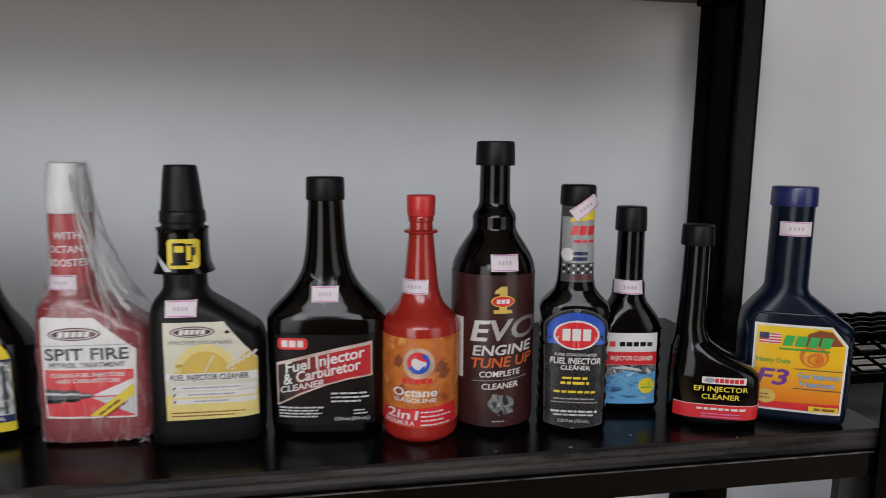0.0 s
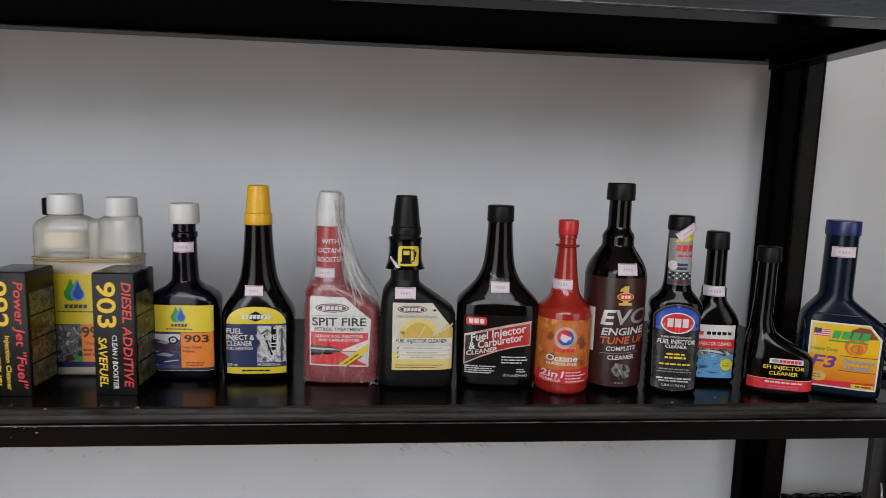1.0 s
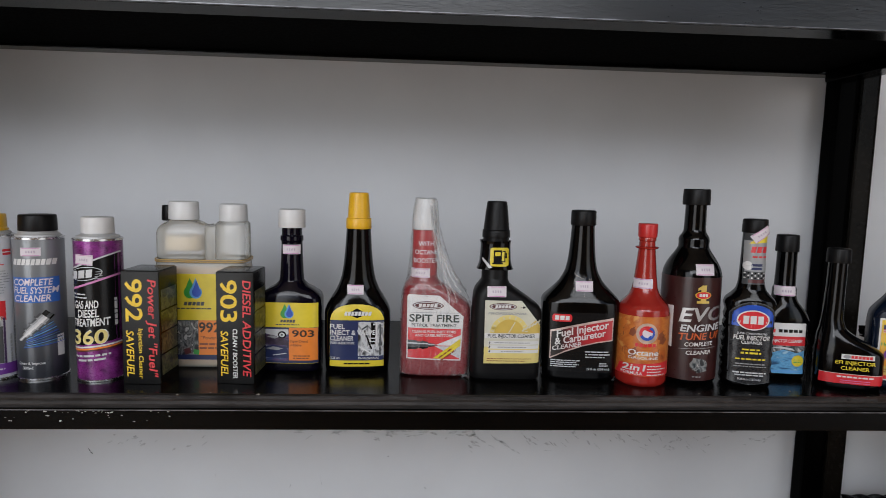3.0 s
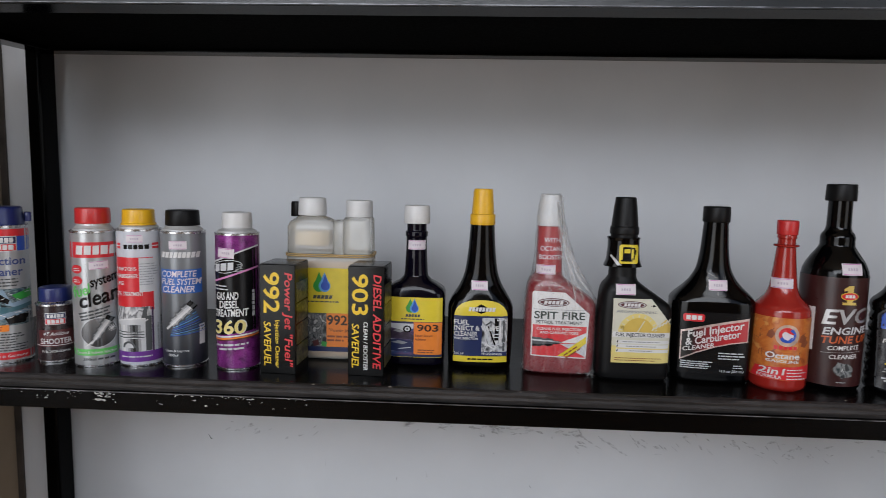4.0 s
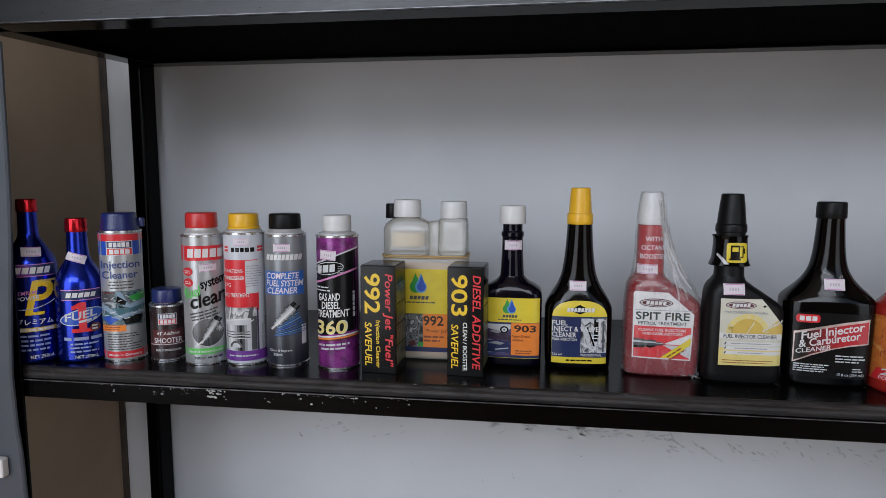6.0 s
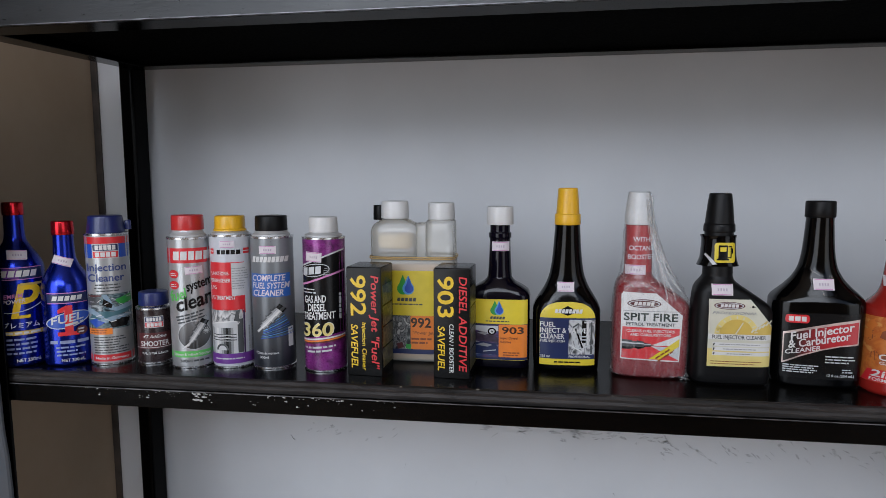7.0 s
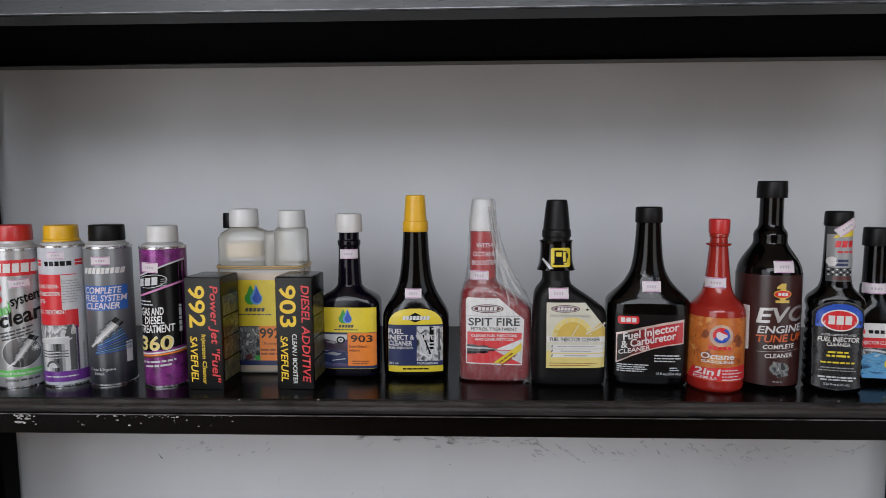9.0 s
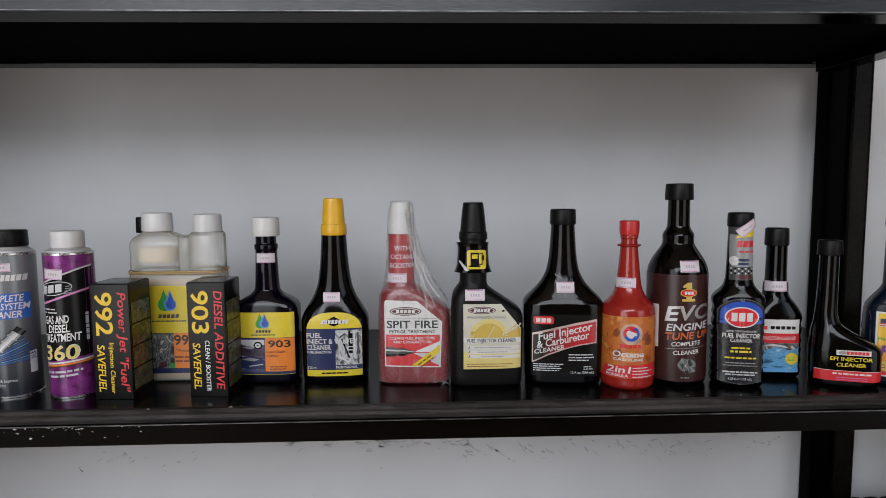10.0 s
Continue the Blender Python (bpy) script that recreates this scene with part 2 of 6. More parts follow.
P_FLAME = photo_print("orange_flames", ((0.20, 0.045, 0.014), (0.40, 0.09, 0.018), (0.52, 0.17, 0.035), (0.42, 0.10, 0.02), (0.60, 0.28, 0.08)), 30, (1, 1, 1.2), 6.0)
P_BLAZE = photo_print("yellow_flames", ((0.70, 0.12, 0.015), (0.75, 0.26, 0.012), (0.72, 0.42, 0.012), (0.75, 0.22, 0.02), (0.72, 0.46, 0.02)), 34, (1.3, 1, 0.7))
P_OLIVE = photo_print("olive_picture", ((0.006, 0.006, 0.005), (0.10, 0.10, 0.02), (0.012, 0.012, 0.008), (0.20, 0.19, 0.09), (0.03, 0.03, 0.02)), 60)
I_DARKTEXT = ink("dark_umber", (0.035, 0.016, 0.010))
I_STICK = ink("sticker", (0.62, 0.57, 0.61), 0.5)
I_PALEBLUE = ink("pale_blue", (0.24, 0.28, 0.46))
I_DIGIT = ink("faded_digits", (0.40, 0.34, 0.42), 0.5)
I_VIOLET = ink("sticker_print", (0.50, 0.16, 0.40), 0.5)

# ---- mesh helpers ----


def part(name, bm, material, parent, label="", smooth=True):
    me = bpy.data.meshes.new(name)
    bm.normal_update()
    bm.to_mesh(me)
    bm.free()
    me.materials.append(material)
    if smooth:
        me.shade_smooth()
    ob = new(name, me)
    ob.parent = parent
    if label:
        tagged(ob, label=label)
    return ob


def box_bm(x0, x1, y0, y1, z0, z1, bevel=0.0, bm=None):
    bm2 = bmesh.new()
    bmesh.ops.create_cube(bm2, size=1)
    for v in bm2.verts:
        v.co = Vector(((x0 + x1) / 2 + v.co.x * (x1 - x0), (y0 + y1) / 2 + v.co.y * (y1 - y0), (z0 + z1) / 2 + v.co.z * (z1 - z0)))
    if bevel:
        bmesh.ops.bevel(bm2, geom=bm2.edges[:], offset=bevel, segments=3, affect='EDGES', profile=0.6)
    if bm is None:
        return bm2
    me = bpy.data.meshes.new("tmp")
    bm2.to_mesh(me)
    bm2.free()
    bm.from_mesh(me)
    bpy.data.meshes.remove(me)
    return bm


def structure(name, bm, material, label):
    ob = part(name, bm, material, None, smooth=False)
    return tagged(ob, label=label, category=name.split("_")[0], kind="structure")


def sharpen(ob, angle=35):
    ob.data.set_sharp_from_angle(angle=radians(angle))


def tube_bm(points, r, seg=8, bm=None):
    """A round wire along a line of points."""
    bm = bm or bmesh.new()
    rings = []
    for i, p in enumerate(points):
        a, b = Vector(points[max(0, i - 1)]), Vector(points[min(len(points) - 1, i + 1)])
        q = (b - a).to_track_quat('Z', 'Y').to_matrix()
        rings.append([bm.verts.new(Vector(p) + q @ Vector((r * math.cos(t), r * math.sin(t), 0))) for t in [2 * math.pi * k / seg for k in range(seg)]])
    for a, b in zip(rings, rings[1:]):
        for k in range(seg):
            bm.faces.new((a[k], a[(k + 1) % seg], b[(k + 1) % seg], b[k]))
    bm.faces.new(rings[0][::-1])
    bm.faces.new(rings[-1])
    return bm


def smooth_keys(keys, sub):
    """Glide between rows of numbers (Catmull-Rom, held where a row is repeated)."""
    k = np.array(keys, float)
    out = []
    for i in range(len(k) - 1):
        p0, p1, p2, p3 = k[max(0, i - 1)], k[i], k[i + 1], k[min(len(k) - 1, i + 2)]
        d0, d1 = max(1e-6, p1[0] - p0[0]), max(1e-6, p2[0] - p1[0])
        d2 = max(1e-6, p3[0] - p2[0])
        s1 = (p1 - p0) / d0 if i else (p2 - p1) / d1
        s2 = (p3 - p2) / d2 if i < len(k) - 2 else (p2 - p1) / d1
        s = (p2 - p1) / d1
        m1 = np.where(s1 * s > 0, 2 * s1 * s / (s1 + s + 1e-12), 0)
        m2 = np.where(s2 * s > 0, 2 * s2 * s / (s2 + s + 1e-12), 0)
        for j in range(sub):
            t = j / sub
            h = (2 * t ** 3 - 3 * t ** 2 + 1, t ** 3 - 2 * t ** 2 + t, -2 * t ** 3 + 3 * t ** 2, t ** 3 - t ** 2)
            row = h[0] * p1 + h[1] * d1 * m1 + h[2] * p2 + h[3] * d1 * m2
            row[0] = p1[0] + t * d1
            out.append(row)
    out.append(k[-1])
    return np.array(out)


class Shape:
    """A lofted solid in millimetres: rows of (z, left, right, half depth, roundness); 2 is an ellipse, higher is squarer."""

    def __init__(self, keys, sub=5):
        self.rows = smooth_keys(keys, sub)

    def at(self, z):
        r = self.rows
        return [float(np.interp(z, r[:, 0], r[:, c])) for c in range(1, 5)]

    def front(self, x, z):
        lf, rt, hd, n = self.at(z)
        u = min(0.999, abs((x - (lf + rt) / 2) / max(1e-6, (rt - lf) / 2)))
        return -hd * (1 - u ** n) ** (1 / n)

    def normal(self, x, z):
        e = 0.4
        dx = (self.front(x + e, z) - self.front(x - e, z)) / (2 * e)
        dz = (self.front(x, z + e) - self.front(x, z - e)) / (2 * e)
        return Vector((dx, -1, dz)).normalized()

    def ring(self, z, seg, grow=0.0, ridge=0, depth=0.0):
        lf, rt, hd, n = self.at(z)
        out = []
        for k in range(seg):
            t = 2 * math.pi * k / seg
            c, s = math.cos(t), math.sin(t)
            g = 1 + (depth if ridge and (k * ridge // seg * 2 + (k * 2 * ridge // seg)) % 2 else 0)
            x = (lf + rt) / 2 + ((rt - lf) / 2 + grow) * g * math.copysign(abs(c) ** (2 / n), c)
            y = (hd + grow) * g * math.copysign(abs(s) ** (2 / n), s)
            out.append(Vector((x, y, z)) / 1000)
        return out

    def solid(self, seg=56, z0=None, z1=None, grow=0.0, caps=True, ridge=0, depth=0.0, wobble=0.0):
        bm = bmesh.new()
        zs = [z for z in self.rows[:, 0]]
        if z0 is not None:
            zs = [z0] + [z for z in zs if z0 < z < z1] + [z1]
        clean = [zs[0]]
        for z in zs[1:]:
            if z - clean[-1] > 0.05:
                clean.append(z)
        rings = []
        for z in clean:
            pts = self.ring(z, seg, grow, ridge, depth)
            if wobble:
                pts = [p + wobble / 1000 * Vector((noise.noise(p * 95), noise.noise(p * 95 + Vector((7, 0, 0))), 0)) for p in pts]
            rings.append([bm.verts.new(p) for p in pts])
        for a, b in zip(rings, rings[1:]):
            for k in range(seg):
                bm.faces.new((a[k], a[(k + 1) % seg], b[(k + 1) % seg], b[k]))
        if caps:
            bm.faces.new(rings[0][::-1])
            bm.faces.new(rings[-1])
        return bm


def lathe(rows, x=0.0, n=2.0, sub=4):
    """A round shape from rows of (z, radius)."""
    return Shape([(z, x - r, x + r, r, n) for z, r in rows], sub)


FONT = {}


def letters(s, shear=0.0, bold=0.0):
    """The built-in font's outlines of s at size 1, as points and faces."""
    key = (s, shear, bold)
    if key not in FONT:
        cu = bpy.data.curves.new("lettering", 'FONT')
        cu.body, cu.shear, cu.offset, cu.resolution_u = s, shear, bold, 3
        cu.align_x = 'CENTER'
        ob = bpy.data.objects.new("lettering", cu)
        me = bpy.data.meshes.new_from_object(ob)
        FONT[key] = ([v.co.copy() for v in me.vertices], [tuple(p.vertices) for p in me.polygons])
        bpy.data.objects.remove(ob)
        bpy.data.curves.remove(cu)
        bpy.data.meshes.remove(me)
    return FONT[key]


JOINED = {"small_print", "picture", "lettering", "chequer", "brand_mark", "edging", "engine_picture", "bubble_picture", "streak", "tick", "rule", "pump_picture", "drop_mark", "band", "panel", "seal", "swoosh", "flag", "flame_picture"}


class Thing:
    """A top-level thing at its place on its support, with a printed surface that follows its shape."""

    def __init__(self, name, x, y, z, rz, label, category, group=""):
        self.root = new(name)
        self.root.empty_display_size = 0.03
        self.root.matrix_world = pose(x, y, z, 0, 0, rz)
        tagged(self.root, label=label, category=category, group=group)
        self.shape = None
        self.flats = {}
        self.where = "label"
        self.hosts = {}
        self.fit = (1.0, 0.0, 1.0, 0.0)

    def add(self, name, bm, material, label="", parent=None, sharp=40):
        ob = part(name, bm, material, parent or self.root, label)
        sharpen(ob, sharp)
        return ob

    # flat prints are gathered by part, name and colour, and laid on the shape when the thing is finished
    def flat(self, name, material, layer):
        return self.flats.setdefault((self.where, name, material.name, layer), (bmesh.new(), material))[0]

    def lay(self, bm2, name, material, layer, cut=True):
        bm = self.flat(name, material, layer)
        if cut:
            xs = [v.co.x for v in bm2.verts]
            zs = [v.co.z for v in bm2.verts]
            for lo, hi, n, step in ((min(xs), max(xs), Vector((1, 0, 0)), 3.0), (min(zs), max(zs), Vector((0, 0, 1)), 8.0)):
                p = math.floor(lo / step) * step + step
                while p < hi:
                    bmesh.ops.bisect_plane(bm2, geom=bm2.verts[:] + bm2.edges[:] + bm2.faces[:], plane_co=n * p, plane_no=n)
                    p += step
        up = 0.25 + 0.22 * layer
        for v in bm2.verts:
            x, z = v.co.x * self.fit[0] + self.fit[1], v.co.z * self.fit[2] + self.fit[3]
            p = Vector((x, self.shape.front(x, z), z)) + self.shape.normal(x, z) * up
            v.co = p / 1000
        me = bpy.data.meshes.new("tmp")
        bm2.to_mesh(me)
        bm2.free()
        bm.from_mesh(me)
        bpy.data.meshes.remove(me)

    def poly(self, pts, material, layer=1, name="print"):
        bm2 = bmesh.new()
        f = bm2.faces.new([bm2.verts.new((x, 0, z)) for x, z in pts])
        bm2.normal_update()
        if f.normal.y > 0:
            f.normal_flip()
        if len(pts) > 4:
            bmesh.ops.triangulate(bm2, faces=[f])
        self.lay(bm2, name, material, layer)

    def rect(self, cx, cz, w, h, material, layer=1, name="print", rot=0.0, skew=0.0):
        c, s = math.cos(radians(rot)), math.sin(radians(rot))
        pts = [(-w / 2 - skew * h / 2, -h / 2), (w / 2 - skew * h / 2, -h / 2), (w / 2 + skew * h / 2, h / 2), (-w / 2 + skew * h / 2, h / 2)]
        self.poly([(cx + c * x - s * z, cz + s * x + c * z) for x, z in pts], material, layer, name)

    def round_rect(self, cx, cz, w, h, r, material, layer=1, name="print"):
        pts = []
        for qx, qz, a in ((1, -1, -90), (1, 1, 0), (-1, 1, 90), (-1, -1, 180)):
            for k in range(5):
                t = radians(a + 22.5 * k)
                pts.append((cx + qx * (w / 2 - r) + r * math.cos(t), cz + qz * (h / 2 - r) + r * math.sin(t)))
        self.poly(pts, material, layer, name)

    def oval(self, cx, cz, rx, rz, material, layer=1, name="print", rot=0.0, a0=0, a1=360):
        c, s = math.cos(radians(rot)), math.sin(radians(rot))
        n = 28
        pts = [(rx * math.cos(radians(a0 + (a1 - a0) * k / n)), rz * math.sin(radians(a0 + (a1 - a0) * k / n))) for k in range(n + (a1 - a0 < 360))]
        self.poly([(cx + c * x - s * z, cz + s * x + c * z) for x, z in pts], material, layer, name)

    def text(self, s, cx, cz, h, material, layer=2, w=None, rot=0.0, shear=0.0, bold=0.0, name="lettering"):
        """Lettering of cap height h (and total width w) centred at (cx, cz)."""
        vs, fs = letters(s, shear, round(min(0.021, 0.013 + bold * 0.25), 4))
        if not vs:
            return
        k = h / 0.7
        lo, hi = min(v.x for v in vs), max(v.x for v in vs)
        kx = w / (hi - lo) if w else k
        mid = (lo + hi) / 2
        c, sn = math.cos(radians(rot)), math.sin(radians(rot))
        bm2 = bmesh.new()
        made = []
        for v in vs:
            x, z = (v.x - mid) * kx, v.y * k - h / 2
            made.append(bm2.verts.new((cx + c * x - sn * z, 0, cz + sn * x + c * z)))
        for f in fs:
            try:
                bm2.faces.new([made[i] for i in f])
            except ValueError:
                pass
        self.lay(bm2, name, material, layer, cut=h > 9)

    def bars(self, cx, cz, w, rows, pitch, material, layer=2, h=None, seed=1, align=-1, rot=0.0, name="small_print"):
        """Lines of print too small to read: broken bars."""
        rnd = random.Random(seed)
        h = h or pitch * 0.5
        c, s = math.cos(radians(rot)), math.sin(radians(rot))
        for i in range(rows):
            z = -i * pitch
            full = w * rnd.uniform(0.72, 1.0) if rows > 1 else w
            x = -w / 2 if align < 0 else -full / 2
            end = x + full
            while x < end - 0.6:
                ln = min(rnd.uniform(h * 1.5, h * 5), end - x)
                px, pz = x + ln / 2, z
                self.rect(cx + c * px - s * pz, cz + s * px + c * pz, ln, h, material, layer, name, rot)
                x += ln + h * 0.6

    def blocks(self, cx, cz, w, h, n, material, layer=2, rot=0.0, skew=0.0):
        """A brand's mark as a row of plain blocks."""
        c, s = math.cos(radians(rot)), math.sin(radians(rot))
        step = w / n
        for i in range(n):
            d = -w / 2 + step * (i + 0.5)
            self.rect(cx + c * d, cz + s * d, step * (0.84 if i % 2 else 0.76), h, material, layer, "brand_mark", rot, skew)

    def sticker(self, cx, cz, w=22.0, h=12.5, rot=0.0, seed=3):
        """A shop's price sticker with violet edging and an unread price."""
        keep, self.where = self.where, "price_sticker"
        c, s = math.cos(radians(rot)), math.sin(radians(rot))
        self.rect(cx, cz, w, h, I_STICK, 4, "price_sticker", rot)
        for q in (1, -1):
            self.rect(cx - s * q * h * 0.43, cz + c * q * h * 0.43, w * 0.86, h * 0.06, I_VIOLET, 5, "edging", rot)
        rnd = random.Random(seed)
        n = 4
        for i in range(n):
            dx = (i - (n - 1) / 2) * w * 0.13
            self.rect(cx + c * dx, cz + s * dx, w * 0.07, h * rnd.uniform(0.2, 0.28), I_DIGIT, 5, "edging", rot)
        self.where = keep

    def finish(self, labels=None):
        labels = labels or {}
        hosts = self.hosts
        for (where, name, m, layer), (bm, material) in sorted(self.flats.items(), key=lambda kv: (kv[0][0], kv[0][3])):
            if where not in hosts:
                hosts[where] = part(where, bm, material, self.root, labels.get(where, ""))
            else:
                tagged(part(name, bm, material, hosts[where]), kind="stuff" if name in JOINED else "")
        return self.root


SHELF = 1.22   # top of the shelf board
GROUP = "bottles and cans on the shelf"

# ---- the room ----
structure("wall_back", box_bm(-4.2, 3.8, 0.83, 0.98, 0, 3.4), M_WALL, "white painted back wall with faint scuffs")
structure("wall_left", box_bm(-1.31, -1.152, 0.44, 0.8295, 0, 3.4), M_TAN, "tan painted partition wall beside the shelving")
structure("wall_west", box_bm(-4.35, -4.2, -2.75, 0.98, 0, 3.4), M_SHOP, "plain beige side wall of the shop")
structure("wall_east", box_bm(3.8, 3.95, -2.75, 0.98, 0, 3.4), M_SHOP, "plain beige side wall of the shop")
structure("floor", box_bm(-4.2, 3.8, -2.6, 0.83, -0.12, 0), M_FLOOR, "tan smooth shop floor")
structure("ceiling", box_bm(-4.35, 3.95, -2.75, 0.98, 3.4, 3.52), M_CEIL, "plain grey ceiling of the shop")
bm = box_bm(-1.0, 1.25, -2.75, -2.6, 0, 2.3)
for x0, x1, z0, z1 in ((-4.2, -3.0, 0, 3.4), (3.25, 3.8, 0, 3.4), (-3.0, -1.0, 0, 0.2), (1.25, 3.25, 0, 0.2), (-3.0, -1.75, 2.95, 3.4), (1.25, 3.25, 2.95, 3.4), (-1.75, 1.25, 3.12, 3.4)):
    box_bm(x0, x1, -2.75, -2.6, z0, z1, bm=bm)
structure("wall_front", bm, M_SHOP, "beige front wall with shopfront openings")

# shade in the wall corner, put in as a dark brown strip
structure("trim", box_bm(-1.1515, -1.1385, 0.8255, 0.8295, 0, 3.4, 0.0015), mat("dark_brown_trim", (0.055, 0.043, 0.036), 0.6, vary=0.3, scale=30), "narrow dark brown corner trim")

# faint marks on the wall below the shelf
rnd = random.Random(11)


def stroke(bm, x, z, ln, th, a, bend=0.0):
    """One rubbed mark: a thin tapering streak, ragged along its edges."""
    row = []
    for k in range(9):
        u = k / 8 - 0.5
        w = th * (1 - (2 * u) ** 2) * rnd.uniform(0.25, 1)
        row.append((x + ln * u * math.cos(a), z + ln * u * math.sin(a) + bend * (u * u - 0.08) * ln, w))
    top = [bm.verts.new((px, 0.8288, pz + w)) for px, pz, w in row]
    foot = [bm.verts.new((px, 0.8288, pz - w - 0.0001)) for px, pz, w in row]
    for k in range(8):
        bm.faces.new((foot[k], foot[k + 1], top[k + 1], top[k]))


# (name, paint, count, from x, to x, height, spread, slope, length)
MARKS = (("scuff_marks", M_SCUFF, 40, -0.43, -0.10, 1.014, 0.006, 0.05, 0.022), ("scuff_marks", M_SCUFF, 46, -0.14, 0.33, 0.996, 0.010, -0.60, 0.026),
         ("scuff_marks", M_SCUFF, 16, -0.77, -0.58, 0.998, 0.009, 0.35, 0.018), ("scuff_marks", M_SCUFF, 14, 0.20, 0.47, 1.004, 0.008, 0.15, 0.022),
         ("rubbed_marks", M_SCUFFD, 12, -0.36, -0.11, 1.015, 0.004, -0.05, 0.018), ("rubbed_marks", M_SCUFFD, 9, -0.12, 0.28, 1.004, 0.008, -0.55, 0.016))
for name in ("scuff_marks", "rubbed_marks"):
    bm = bmesh.new()
    for _, material, n, x0, x1, z, dz, a, ln in [k for k in MARKS if k[0] == name]:
        for i in range(n):
            stroke(bm, rnd.uniform(x0, x1), min(1.022, z + rnd.gauss(0, dz)), ln * rnd.uniform(0.3, 0.85), rnd.uniform(0.0012, 0.0036), a + rnd.gauss(0, 0.25), rnd.uniform(-0.3, 0.3))
    tagged(part(name, bm, material, bpy.data.objects["wall_back"]), kind="stuff")
bm = bmesh.new()
for x, z, ln, a in ((-0.782, 0.981, 0.012, -1.0), (-0.779, 0.977, 0.006, -0.4), (-0.566, 0.938, 0.012, 1.4), (-0.435, 0.914, 0.009, 1.3), (-0.380, 0.924, 0.016, 1.8), (-0.26, 0.970, 0.004, 0.5), (-0.192, 0.910, 0.006, -0.9)):
    stroke(bm, x, z, ln, 0.0013 if x < -0.77 else 0.0007, a)
tagged(part("dark_nicks", bm, mat("dark_nick", (0.06, 0.065, 0.07), 0.7), bpy.data.objects["wall_back"]), kind="stuff")

# ---- shelving unit ----
rack = new("shelving_unit")
rack.location = (-0.28, 0.63, 0)
tagged(rack, label="black enamelled steel shelving unit with laminate boards", category="shelving")
RO = Vector(rack.location)


def rack_part(name, bm, material, label="", parent=None):
    bmesh.ops.translate(bm, vec=-RO, verts=bm.verts[:])
    return part(name, bm, material, parent or rack, label, smooth=False)


def angle_post(x0, x1, y0, y1, sx, sy):
    """An upright of folded angle; sx, sy: the side its legs lie on."""
    t = 0.004
    bm = box_bm(x0, x1, *((y0, y0 + t) if sy < 0 else (y1 - t, y1)), 0, 2.25, 0.0012)
    box_bm(*((x0, x0 + t) if sx < 0 else (x1 - t, x1)), *((y0 + t, y1) if sy < 0 else (y0, y1 - t)), 0, 2.25, 0.0012, bm)
    return bm


rack_part("post", angle_post(-1.060, -0.9945, 0.431, 0.480, -1, -1), M_STEEL)
rack_part("post", box_bm(-1.0645, -1.039, 0.782, 0.824, 0, 2.25, 0.005), M_STEEL)
rack_part("post", box_bm(0.4905, 0.530, 0.786, 0.824, 0, 2.25, 0.009), M_POST)
rack_part("post", angle_post(0.450, 0.500, 0.431, 0.480, 1, -1), M_STEEL)


def wavy_edge_board(zt, thick, x0, x1, y0, y1, seed):
    """A laminate board whose front edge is worn and a little ragged."""
    bm = bmesh.new()
    n = 420
    rings = []
    for i in range(n + 1):
        x = x0 + (x1 - x0) * i / n
        w = noise.noise(Vector((x * 38, seed, 0))) * 0.0012 + noise.noise(Vector((x * 150, seed, 3))) * 0.0008
        c = max(0, noise.noise(Vector((x * 22, seed, 9))) - 0.25) * 0.010
        d = noise.noise(Vector((x * 90, seed, 5))) * 0.0007
        prof = [(y1, zt), (y0 + 0.006 + c, zt), (y0 + 0.0025 + c * 0.6, zt - 0.0012 - c * 0.3 + d), (y0 + w, zt - 0.0042 + d),
                (y0 + 0.0012 + d, zt - 0.0075), (y0 - 0.0004 + w * 0.6, zt - 0.0105 + d), (y0 + 0.001, zt - thick), (y1, zt - thick)]
        rings.append([bm.verts.new((x, a, b)) for a, b in prof])
    m = len(rings[0])
    for a, b in zip(rings, rings[1:]):
        for k in range(m):
            f = bm.faces.new((a[k], a[(k + 1) % m], b[(k + 1) % m], b[k]))
            f.material_index = 1 if 1 <= k <= 5 else 2 if k == 6 else 0
    bm.faces.new(rings[0])
    bm.faces.new(rings[-1][::-1])
    bmesh.ops.recalc_face_normals(bm, faces=bm.faces[:])
    return bm


